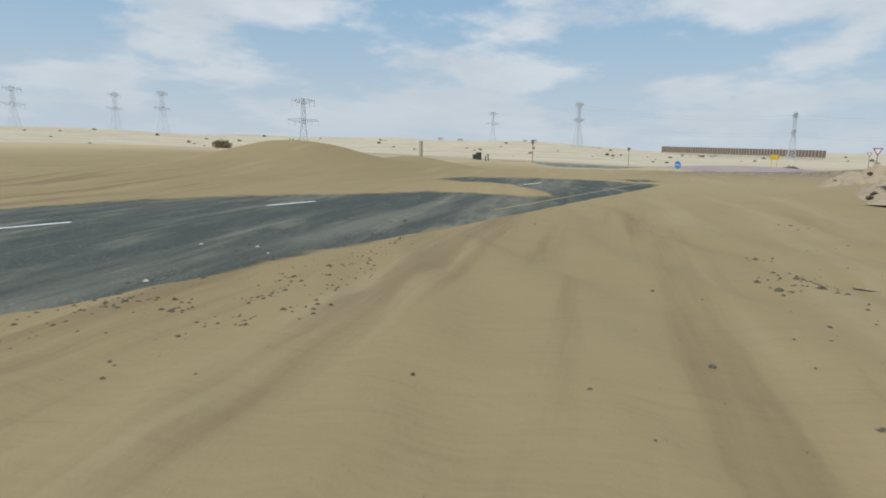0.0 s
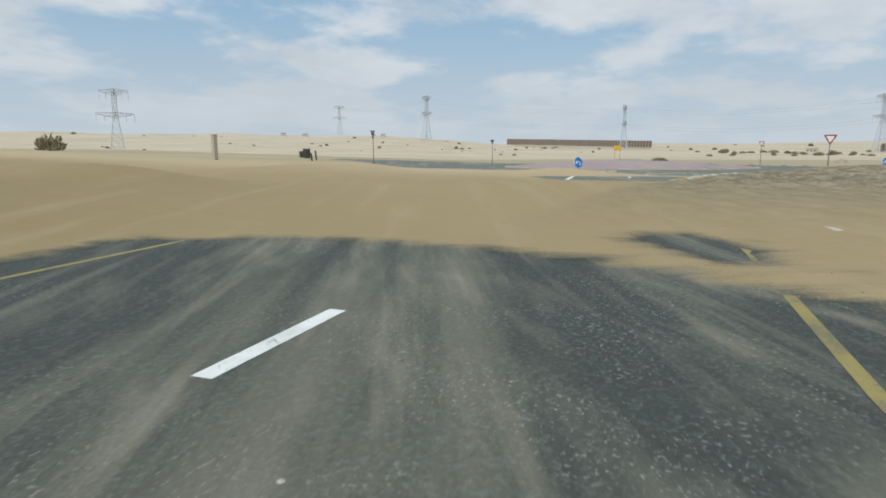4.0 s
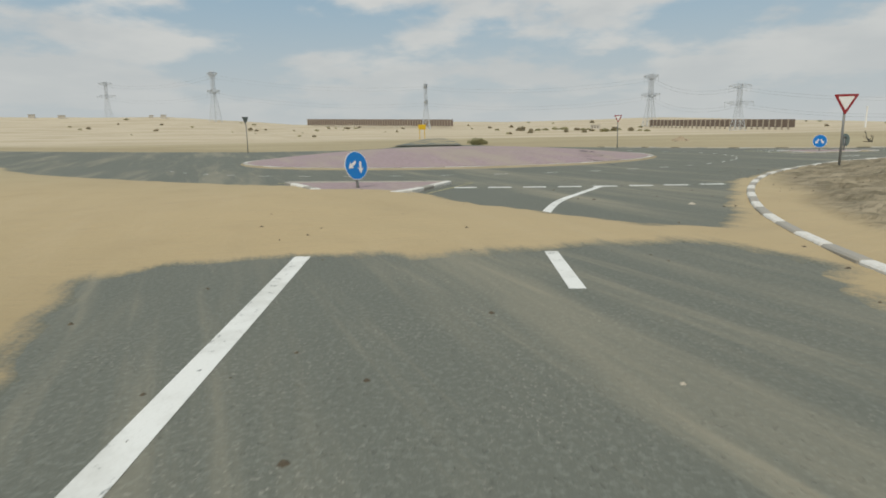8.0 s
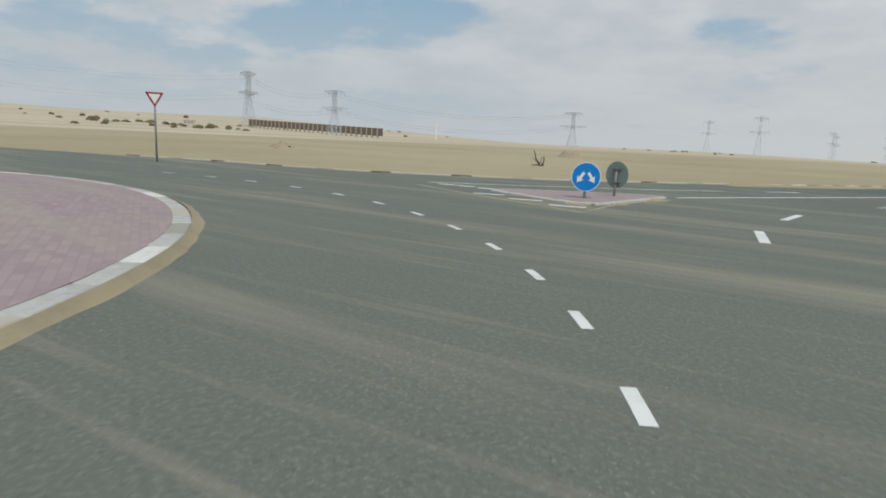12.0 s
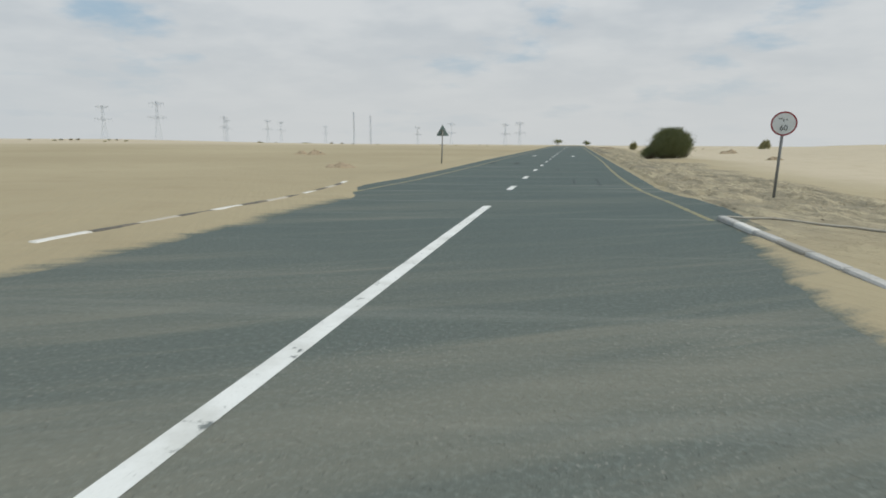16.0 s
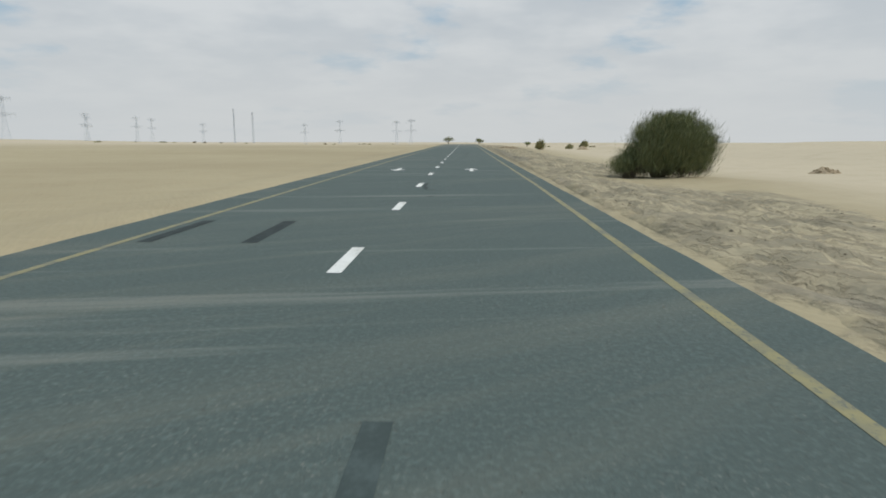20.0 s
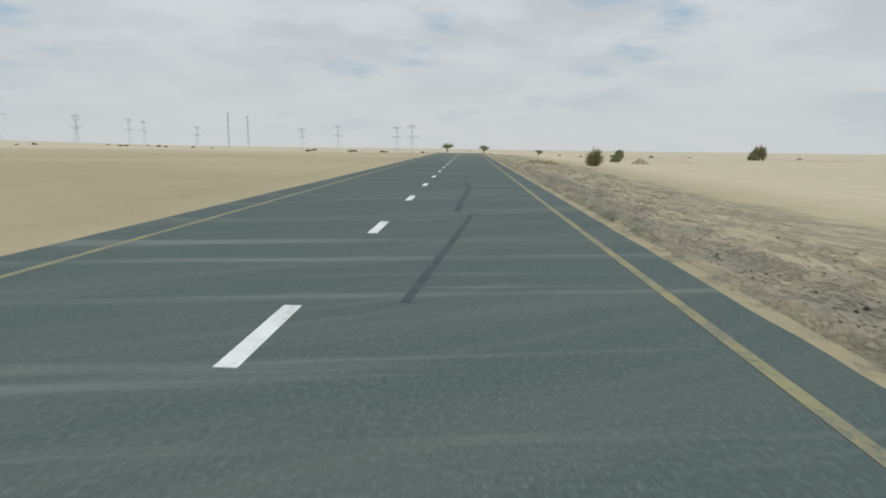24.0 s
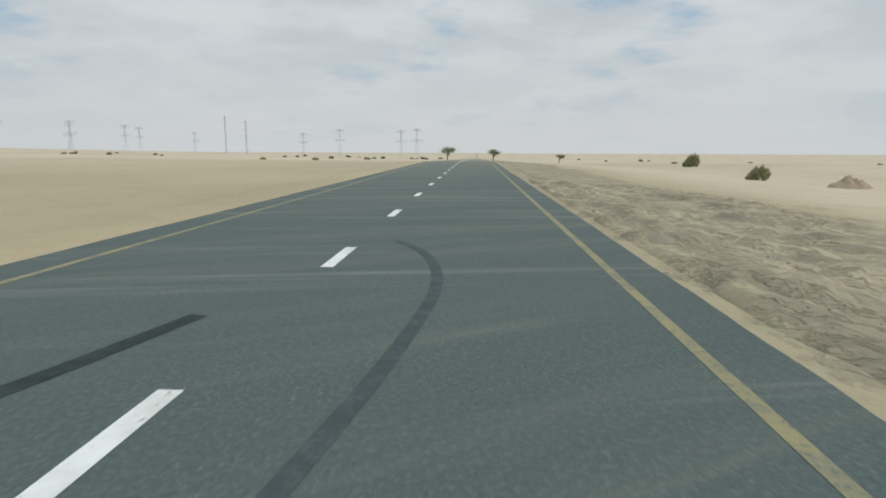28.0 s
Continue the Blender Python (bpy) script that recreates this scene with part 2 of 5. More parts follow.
    col = n.mix(n.math("MULTIPLY", n.step(middle, 0.45, 0.75), 0.2), col, (0.27, 0.215, 0.135))
    # wind streaks of paler grains
    streak = n.noise(n.place((0.1, 1.3, 1.0), WIND), 1.0, 4.0, 0.6)
    col = n.mix(n.math("MULTIPLY", n.step(streak, 0.5, 0.75), 0.18), col, (0.50, 0.42, 0.29))
    col = n.mix(n.math("MULTIPLY", n.step(grain, 0.5, 0.8), 0.22), col, (0.22, 0.175, 0.115))
    # long darker rows of coarse grains beside the approach
    rows = n.noise(n.place((0.07, 1.15, 1.0), WIND), 1.0, 5.0, 0.6)
    col = n.mix(n.math("MULTIPLY", n.math("MULTIPLY", n.step(rows, 0.5, 0.66), n.math("MULTIPLY", n.step(x, 66.0, 74.0), n.step(y, 22.0, 10.0))), 0.5), col, (0.17, 0.125, 0.07))
    # a thin sheet of sand lets the asphalt show through in wisps
    cover = n.add("ShaderNodeAttribute")
    cover.attribute_name = "cover"
    east = n.step(x, 50.0, 58.0)
    wind_lines = n.mix(east, n.noise(n.place((0.35, 3.0, 1.0), WIND), 1.0, 5.0, 0.65), n.noise(n.place((0.6, 3.0, 1.0), 115.0), 1.0, 5.0, 0.65))
    wisp = n.math("ADD", n.math("MULTIPLY", wind_lines, 0.07), n.math("MULTIPLY", n.noise(p, 30.0, 3.0, 0.7), 0.035))
    gusts = n.math("MULTIPLY", n.math("SUBTRACT", n.noise(n.place((0.45, 2.1, 1.0), 115.0), 1.0, 5.0, 0.62), 0.5), n.math("MULTIPLY", east, 0.05))
    wisp = n.math("ADD", wisp, gusts)
    bare = n.step(n.math("SUBTRACT", n.math("ADD", cover.outputs["Fac"], wisp), 0.046), 0.0, n.math("ADD", 0.036, n.math("MULTIPLY", east, 0.018)), (1.0, 0.0))
    col = n.mix(bare, col, asphalt_colour(n, p)[0])
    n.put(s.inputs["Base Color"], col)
    ripple = n.noise(n.place((1.0, 8.0, 1.0), WIND + 90), 1.0, 3.0, 0.5)
    clods = n.noise(p, 2.2, 6.0, 0.62)
    rough_up = n.math("ADD", n.math("MULTIPLY", n.math("MAXIMUM", verge, rough), 0.06), 0.045)
    tall = n.math("ADD", n.math("MULTIPLY", ripple, 0.03), n.math("ADD", n.math("MULTIPLY", clods, rough_up), n.math("MULTIPLY", grain, 0.003)))
    # broken crust: thin terraces with crisp rims
    ledges = n.math("ADD", n.math("MULTIPLY", n.step(tracks, 0.46, 0.51), 0.10), n.math("MULTIPLY", n.step(tracks, 0.56, 0.59), 0.08))
    tall = n.math("ADD", tall, n.math("MULTIPLY", ledges, n.math("MAXIMUM", verge, rough)))
    bump(n, s, tall, 1.0, 0.6)
    return m


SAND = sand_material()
ASPHALT = asphalt_material()
def road_paint(name, colour, worn, dirt=0.5, gone=0.60, size=9.0):
    """Thin road paint: dust in broad patches, small chips down to the asphalt, scuffed grain."""
    m, n, s = surface(name, 0.75)
    p = n.place()
    patch, fine, chip = n.noise(p, 1.7, 5.0, 0.65), n.noise(p, 60.0, 3.0, 0.7), n.noise(p, size, 6.0, 0.72)
    col = n.mix(n.math("MULTIPLY", n.step(patch, 0.4, 0.68), dirt), colour, worn)
    col = n.mix(n.math("MULTIPLY", n.step(fine, 0.5, 0.75), 0.35), col, worn)
    lost = n.math("ADD", chip, n.math("MULTIPLY", n.math("SUBTRACT", patch, 0.5), 0.3))
    col = n.mix(n.math("MULTIPLY", n.step(lost, gone, gone + 0.07), 0.85), col, (0.10, 0.12, 0.115))
    n.put(s.inputs["Base Color"], col)
    bump(n, s, chip, 0.003)
    return m


WHITE = road_paint("road_white", (0.72, 0.73, 0.70), (0.46, 0.46, 0.42), 0.55)
YELLOW = road_paint("road_yellow", (0.278, 0.254, 0.13), (0.18, 0.18, 0.13), 0.9, 0.54, 22.0)
YELLOW_PALE = road_paint("road_yellow_pale", (0.42, 0.375, 0.19), (0.27, 0.255, 0.17), 0.8, 0.55)
YELLOW_FRESH = road_paint("road_yellow_fresh", (0.30, 0.245, 0.08), (0.16, 0.145, 0.085), 0.75, 0.56, 40.0)
KERB_WHITE = paint("kerb_white", (0.66, 0.65, 0.61), (0.40, 0.35, 0.26), 0.75, 2.0, 0.85)
KERB_BLACK = paint("kerb_black", (0.10, 0.095, 0.085), (0.36, 0.30, 0.21), 0.8, 3.0, 0.85)
RUBBER_FAINT = paint("faint_rubber", (0.13, 0.10, 0.108), (0.25, 0.195, 0.2), 0.85, 3.0, 0.85)
RUBBER_WORN = paint("worn_rubber", (0.045, 0.063, 0.061), (0.078, 0.105, 0.103), 0.9, 3.0, 0.85)
RUBBER = paint("rubber_mark", (0.018, 0.027, 0.026), (0.048, 0.068, 0.066), 0.7, 5.0, 0.8)
# pylon steel in pale blue-grey, distance haze mixed into its colour
HAZED_STEEL = paint("hazed_galvanised_steel", (0.53, 0.57, 0.61), (0.45, 0.48, 0.51), 0.5, 3.0, 0.6)
POLE = paint("grey_pole", (0.20, 0.205, 0.20), (0.30, 0.25, 0.18), 0.5, 4.0, 0.5, 0.3)
SIGN_BLUE = paint("sign_blue", (0.006, 0.20, 0.60), (0.02, 0.23, 0.56), 0.4, 6.0, 0.45)
SIGN_WHITE = paint("sign_white", (0.80, 0.80, 0.78), (0.62, 0.58, 0.50), 0.4, 6.0, 0.5)
SIGN_RED = paint("sign_red", (0.30, 0.03, 0.035), (0.20, 0.03, 0.03), 0.4, 6.0, 0.5)
SIGN_BACK = paint("sign_back", (0.20, 0.26, 0.24), (0.27, 0.29, 0.255), 0.5, 5.0, 0.5, 0.2)
KERB_WORN = paint("kerb_worn", (0.47, 0.46, 0.43), (0.26, 0.25, 0.23), 0.8, 3.0, 0.85)
KERB_GREY = paint("kerb_grey", (0.33, 0.315, 0.28), (0.38, 0.33, 0.25), 0.6, 3.0, 0.85)
CONCRETE = paint("concrete", (0.46, 0.42, 0.35), (0.36, 0.30, 0.22), 0.5, 1.5, 0.9)


# ---- building helpers ----
def mesh_from(name, verts, faces, material, smooth=False):
    me = bpy.data.meshes.new(name)
    me.from_pydata(verts, [], faces)
    me.materials.append(material)
    if smooth:
        me.polygons.foreach_set("use_smooth", [True] * len(me.polygons))
    me.update()
    return me


def finish(bm, name, material, smooth=False):
    me = bpy.data.meshes.new(name)
    bm.to_mesh(me)
    bm.free()
    me.materials.append(material)
    if smooth:
        me.polygons.foreach_set("use_smooth", [True] * len(me.polygons))
    return me


def part(name, bm, material, parent, label="", smooth=False):
    me = bm if isinstance(bm, bpy.types.Mesh) else finish(bm, name, material, smooth)
    ob = new(name, me)
    ob.parent = parent
    if label:
        tagged(ob, label)
    return ob


def thing(name, m, label, category, group="", kind=""):
    ob = new(name)
    ob.empty_display_size = 0.2
    ob.matrix_world = m
    return tagged(ob, label, category, group, kind)


def box(bm, size, at=(0, 0, 0), m=None, bevel=0.0):
    got = bmesh.ops.create_cube(bm, size=1.0, matrix=(m or Matrix()) @ Matrix.Translation(at) @ Matrix.Diagonal((*size, 1)))
    if bevel:
        edges = {e for v in got["verts"] for e in v.link_edges}
        bmesh.ops.bevel(bm, geom=list(edges), offset=bevel, segments=1, affect="EDGES")
    return got["verts"]


def rod(bm, a, b, r0, r1=None, sides=8):
    """A tapered bar between two points."""
    a, b = Vector(a), Vector(b)
    d = b - a
    turn = d.to_track_quat("Z", "Y").to_matrix().to_4x4()
    bmesh.ops.create_cone(bm, cap_ends=True, segments=sides, radius1=r0, radius2=r0 if r1 is None else r1, depth=d.length,
                          matrix=Matrix.Translation((a + b) / 2) @ turn)


def plate(outline, thick, y=0.0):
    """A thin upright plate in the xz plane, facing -y; outline is a list of (x, z)."""
    bm = bmesh.new()
    front = [bm.verts.new((x, y, z)) for x, z in outline]
    back = [bm.verts.new((x, y + thick, z)) for x, z in outline]
    bm.faces.new(front)
    bm.faces.new(back[::-1])
    k = len(outline)
    for i in range(k):
        bm.faces.new((front[(i + 1) % k], front[i], back[i], back[(i + 1) % k]))
    bmesh.ops.recalc_face_normals(bm, faces=bm.faces)
    return bm


def ring_outline(r, k=40):
    return [(r * math.cos(2 * math.pi * i / k), r * math.sin(2 * math.pi * i / k)) for i in range(k)]


# ---- the lie of the land ----
def land(x, y):
    """Height of the bare land: flat round the junction, falling to the east, low ridges far in the west."""
    x, y = np.asarray(x, float), np.asarray(y, float)
    fall = np.where(x > 45, -0.0235 * ((x - 49) + np.exp(-np.abs(x - 49) / 3) * 1.2), 0.0)
    fall = np.maximum(np.minimum(fall, 0.0), -3.0)
    r = np.hypot(x - 10, y + 10)
    yaw = np.degrees(np.arctan2(-(x - 10), y + 10)) % 360
    west = np.clip((yaw - 50) / 36, 0, 1) * np.clip((265 - yaw) / 40, 0, 1)
    west = west * west * (3 - 2 * west)
    rise = 17.0 * np.clip((r - 250) / 450, 0, 1) ** 2 * west
    # a higher ridge in the south-west, and a low step up to the southern plain
    crest = np.clip((yaw - 115) / 8, 0, 1) * np.clip((225 - yaw) / 45, 0, 1)
    rise = rise + 9.0 * crest * np.clip((r - 220) / 440, 0, 1) ** 1.5
    # shallow hollows in which the two far walls stand
    rise = rise - 3.4 * np.exp(-((x + 615) / 80) ** 2 - ((y + 230) / 110) ** 2) - 2.4 * np.exp(-((x + 480) / 70) ** 2 - ((y - 68) / 45) ** 2)
    inside = np.clip((x + 30) / 20, 0, 1) * np.clip((95 - x) / 30, 0, 1)
    rise = rise + inside * (0.6 * np.clip((-37 - y) / 14, 0, 1) + 1.6 * np.clip((-52 - y) / 60, 0, 1))
    swell = (np.sin(x * 0.013 + 1.3) * np.cos(y * 0.011) + 0.6 * np.sin(x * 0.031 - y * 0.027)) * np.clip((r - 120) / 300, 0, 1) * (0.35 + 0.9 * west)
    swell *= np.clip((np.abs(x) - 8) / 60, 0, 1)
    # the plain falls away gently to the north
    drop = 0.0155 * np.maximum(y - 195.0, 0.0) * np.clip((40.0 - np.where(yaw > 180, yaw - 360, yaw)) / 35.0, 0, 1)
    # the shoulder beside the straight road lies lower than the asphalt
    bank = np.clip((x - 5.1) / 2.7, 0, 1)
    east = -(0.27 * bank * bank * (3 - 2 * bank) + 0.042 * np.clip(x - 7.8, 0, 16)) * np.clip((y - 18) / 8, 0, 1) * np.clip((75 - x) / 40, 0, 1)
    west_bank = np.clip((-5.0 - x) / 2.5, 0, 1)
    east = east - 0.22 * west_bank * west_bank * (3 - 2 * west_bank) * np.clip((y - 30) / 8, 0, 1) * np.clip((120 + x) / 60, 0, 1)
    return fall + rise + swell - np.minimum(drop, 30.0) + east


def ground_z(x, y):
    return float(land(x, y))


def poly_sd(x, y, poly):
    """Signed distance to a closed outline: negative inside."""
    best, inside = np.full(np.shape(x), 1e9), np.zeros(np.shape(x), bool)
    for (ax, ay), (bx, by) in zip(poly, poly[1:] + poly[:1]):
        dx, dy = bx - ax, by - ay
        t = np.clip(((x - ax) * dx + (y - ay) * dy) / (dx * dx + dy * dy), 0, 1)
        best = np.minimum(best, np.hypot(x - ax - t * dx, y - ay - t * dy))
        cross = ((ay > y) != (by > y)) & (x < dx * (y - ay) / (dy if abs(dy) > 1e-9 else 1e-9) + ax)
        inside ^= cross
    return np.where(inside, -best, best)


def waves(x, y, scale, seed=0.0):
    """Cheap smooth noise, about -1 to 1."""
    x, y = x * scale, y * scale
    a = np.sin(x * 1.0 + 1.7 * np.sin(y * 0.8 + seed) + seed) * np.cos(y * 1.1 + 1.3 * np.sin(x * 0.7 - seed))
    b = np.sin(x * 2.3 - y * 1.9 + 2.1 * np.sin(y * 1.3 + x * 0.4) + seed * 2)
    c = np.sin(x * 5.1 + y * 4.3 + 1.9 * np.sin(x * 3.1 - y * 2.7))
    return 0.55 * a + 0.3 * b + 0.15 * c


GRAIN = np.random.default_rng(77).uniform(-1, 1, (256, 256))


def speckle(x, y, octaves=4, rough=0.55):
    """Smooth random noise of many sizes, about -1 to 1."""
    x, y = np.broadcast_arrays(np.asarray(x, float), np.asarray(y, float))
    total, weight = np.zeros(x.shape), 1.0
    for k in range(octaves):
        u, v = x * 2.03 ** k + 17.3 * k, y * 2.03 ** k + 5.1 * k
        i, j = np.floor(u).astype(int), np.floor(v).astype(int)
        f, g = u - i, v - j
        f, g = f * f * (3 - 2 * f), g * g * (3 - 2 * g)
        a, b = GRAIN[i % 256, j % 256], GRAIN[(i + 1) % 256, j % 256]
        c, d = GRAIN[i % 256, (j + 1) % 256], GRAIN[(i + 1) % 256, (j + 1) % 256]
        total = total + weight * ((a * (1 - f) + b * f) * (1 - g) + (c * (1 - f) + d * f) * g)
        weight *= rough
    return total


def crust(x, y, turn=-66.0):
    """Broken wind-cut crust: low terraces with steep edges, drawn out along turn degrees from x."""
    c, s = math.cos(math.radians(turn)), math.sin(math.radians(turn))
    u, v = x * c + y * s, -x * s + y * c
    n = speckle(u * 0.75, v * 2.1, 5, 0.58)
    step = np.clip((n + 0.02) / 0.12, 0, 1)
    high = np.clip((n - 0.36) / 0.12, 0, 1)
    return 0.06 * step * step * (3 - 2 * step) + 0.06 * high + 0.022 * speckle(u * 2.6, v * 4.4, 3, 0.6)


HUB, R_ISLAND, R_LINE = (2.8, -19.7), 11.65, 15.74
# outline of all the asphalt round the junction, going round it from the north road
NORTH_EAST = [(4.95, 26.0), (4.85, 16.3), (5.7, 9.5), (8.2, 3.2), (12.2, -1.8), (17.2, -5.7), (21.0, -7.8), (25.9, -9.5), (31.0, -10.4), (38.0, -10.2)]
EAST_NORTH = [(48.0, -7.9), (57.0, -6.1), (66.0, -4.6), (81.5, -2.0), (118.0, 5.0)]
EAST_SOUTH = [(118.0, -5.6), (82.0, -12.2), (60.0, -15.9), (50.0, -17.7), (41.0, -19.8), (33.0, -23.8), (26.5, -30.0)]
SOUTH = [(20.0, -37.0), (9.5, -48.0), (6.5, -60.0), (5.6, -92.0), (-3.6, -92.0), (-4.4, -58.0), (-8.0, -47.0), (-15.0, -41.0)]
WEST = [(-22.0, -34.5), (-30.0, -32.6), (-46.0, -34.5), (-45.0, -24.5), (-28.0, -18.0), (-22.5, -12.4)]
NORTH_WEST = [(-19.1, -9.3), (-16.0, -6.1), (-12.9, -3.7), (-10.4, -1.2), (-8.9, 1.0), (-7.6, 3.6), (-6.5, 6.4), (-5.7, 11.0), (-5.1, 18.0), (-4.7, 26.0)]
JUNCTION = NORTH_EAST + EAST_NORTH + EAST_SOUTH + SOUTH + WEST + NORTH_WEST
# bare asphalt that the drifting sand leaves open
BARE = [
    [(130.0, -14.0), (130.0, 9.0), (96.0, 1.8), (81.5, -1.9), (78.3, -2.9), (74.5, -3.3), (70.4, -3.7), (67.8, -4.3), (66.5, -4.6), (64.0, -5.0), (60.3, -5.4), (58.2, -6.5), (57.6, -8.3), (57.1, -10.0), (57.2, -12.6), (58.4, -15.6), (61.3, -15.4),
     (61.3, -14.3), (62.7, -11.3), (63.9, -8.7), (65.2, -7.0), (66.1, -6.15), (66.9, -5.6), (67.3, -6.1), (67.5, -7.0), (67.6, -8.6), (68.0, -9.7), (69.8, -10.2), (73.0, -12.0), (79.0, -14.2)],
    [(55.3, -8.9), (54.8, -8.7), (54.6, -8.2), (54.9, -7.8), (55.6, -7.4), (56.4, -7.3), (56.5, -7.7), (56.0, -8.4)],
    [(34.0, -18.1), (37.1, -16.2), (38.3, -14.9), (38.9, -13.0), (38.6, -11.7), (37.2, -11.1), (34.5, -11.1), (32.2, -10.9), (31.3, -11.8), (31.7, -13.3), (32.4, -14.2), (32.5, -15.3), (32.6, -16.4), (33.1, -17.6)],
    [(24.8, -9.6), (28.4, -10.6), (30.0, -11.2), (29.6, -12.2), (28.5, -13.3), (27.3, -14.9), (24.5, -16.9), (22.7, -20.6), (21.3, -24.7), (18.1, -31.6), (14.0, -39.0), (6.0, -50.0), (4.0, -56.0), (-10.0, -60.0), (-60.0, -60.0), (-60.0, 0.0), (-20.0, 20.0),
     (-4.2, 13.4), (-4.0, 15.5), (-3.5, 19.0), (-3.5, 23.5), (-3.45, 26.1), (-4.0, 27.4), (-4.7, 30.0), (-4.7, 40.0), (5.5, 40.0), (5.6, 27.0), (5.35, 24.6), (4.45, 23.9), (4.1, 21.0), (3.85, 17.6), (4.4, 12.5), (6.0, 7.5), (10.0, 0.0), (17.0, -6.2), (22.0, -9.0)],
]
SPLIT_NORTH = [(-1.7, 0.35), (-1.95, 1.0), (-1.0, 3.5), (-0.25, 4.9), (0.3, 4.9), (1.1, 2.8), (1.75, 1.3), (1.5, 0.75), (0.0, 0.5)]
ROAD_W, ROAD_E, ROAD_END = -4.72, 4.28, 1500.0
HEAPS = [(29.0, -18.0, 0.26, 3.6, 2.6), (66.3, -8.6, 0.22, 2.2, 3.2), (47.0, -13.0, 0.10, 6.0, 5.0)]
DUNES = [(63.1, -24.6, 1.70, 5.8, 4.6), (53.4, -24.8, 0.72, 3.4, 2.6), (72.0, -21.5, 0.45, 7.0, 4.0), (80.0, -34.0, 0.6, 9.0, 9.0), (31.0, -33.0, 0.5, 9.0, 6.0),
         (62.5, 1.6, 0.35, 4.5, 1.6), (26.0, -2.5, 0.35, 6.0, 3.0), (60.0, 130.0, 1.5, 30.0, 25.0), (24.0, 62.0, 0.5, 9.0, 10.0), (40.0, 85.0, 1.9, 16.0, 22.0), (10.8, 62.0, 0.24, 3.2, 2.4)]


def road_east(y):
    """The straight road's eastern edge, which flares out towards the junction."""
    return ROAD_E + 0.75 * np.clip((30.5 - y) / 5.5, 0, 1)


def road_west(y):
    """The western edge, which the sand narrows further on."""
    return np.interp(y, (29.5, 34.0, 40.0, 56.0, 88.0, 120.0), (ROAD_W, -4.42, -4.36, -4.52, -4.42, -4.27))


def sand_height(x, y):
    road = np.minimum(poly_sd(x, y, JUNCTION), np.maximum(np.maximum(road_west(y) - x, x - road_east(y)), 24.0 - y))
    bare = np.full(np.shape(x), 1e9)
    for outline in BARE:
        bare = np.minimum(bare, poly_sd(x, y, outline))
    bare = np.minimum(bare, np.maximum(np.abs(x) - 9.0, 38.0 - y))
    wild = np.clip((38.0 - y) / 12.0, 0.3, 1.0)
    ragged = (0.13 * waves(x, y, 1.3, 0.4) + 0.10 * speckle(x * 3.0, y * 3.0, 3)) * wild
    open_by = np.maximum(road + 0.28 + 0.25 * ragged, bare + ragged)
    rim = np.maximum(np.clip((road + 0.48 + 0.25 * ragged) / 0.75, 0, 1), np.clip((bare + ragged + 1.0) / 1.7, 0, 1))
    pile = np.clip(open_by / 4.5, 0, 1)
    h = -0.065 + 0.105 * rim * rim * (3 - 2 * rim) + 0.10 * pile * pile * (3 - 2 * pile)
    off = np.clip(open_by / 2.0, 0, 1)
    h += off * (0.035 * waves(x, y, 0.55, 3.0) + 0.018 * waves(x, y, 2.4, 1.0))
    # ruts and clods beside the straight road
    verge = np.clip((x - ROAD_E - 0.25) / 0.4, 0, 1) * np.clip((15 - x) / 5.0, 0, 1) * np.clip((y - 18) / 8, 0, 1)
    h -= 0.05 * verge
    # wind-cut ground behind the curved kerb
    bend = (x - 3.0) * (y + 13.0)
    cut = np.clip((bend - 95) / 25, 0, 1) * np.clip((x - 5) / 3, 0, 1) * np.clip((50 - x) / 8, 0, 1) * np.clip((22 - y) / 6, 0, 1)
    h += cut * crust(x, y, WIND)
    # long ridges of blown sand beside the approach
    along, across = x * 0.755 + y * 0.656, -x * 0.656 + y * 0.755
    blown = np.clip((x - 64) / 6, 0, 1) * np.clip((y + 7) / 3, 0, 1) * np.clip((9 - y) / 6, 0, 1) * off
    h += blown * 0.035 * (np.sin(across * 5.2 + 1.6 * np.sin(along * 0.7) + 0.8 * np.sin(across * 1.7)) + 0.9 * waves(along * 0.5, across, 3.4, 2.0))
    for dx, dy, up, rx, ry in DUNES:
        bell = np.exp(-((x - dx) / rx) ** 2 - ((y - dy) / ry) ** 2)
        h += up * bell * np.clip((road - 0.3) / 3.0, 0, 1)
    for dx, dy, up, rx, ry in HEAPS:
        h += up * np.exp(-((x - dx) / rx) ** 2 - ((y - dy) / ry) ** 2) * np.clip(open_by / 1.2, 0, 1)
    # drift against the kerb of the northern splitter island
    tip = poly_sd(x, y, SPLIT_NORTH)
    h += 0.115 * np.exp(-((tip - 0.1) / 0.16) ** 2) * np.clip(0.8 + 0.7 * waves(x, y, 2.1, 1.0), 0, 1.3)
    return land(x, y) + h


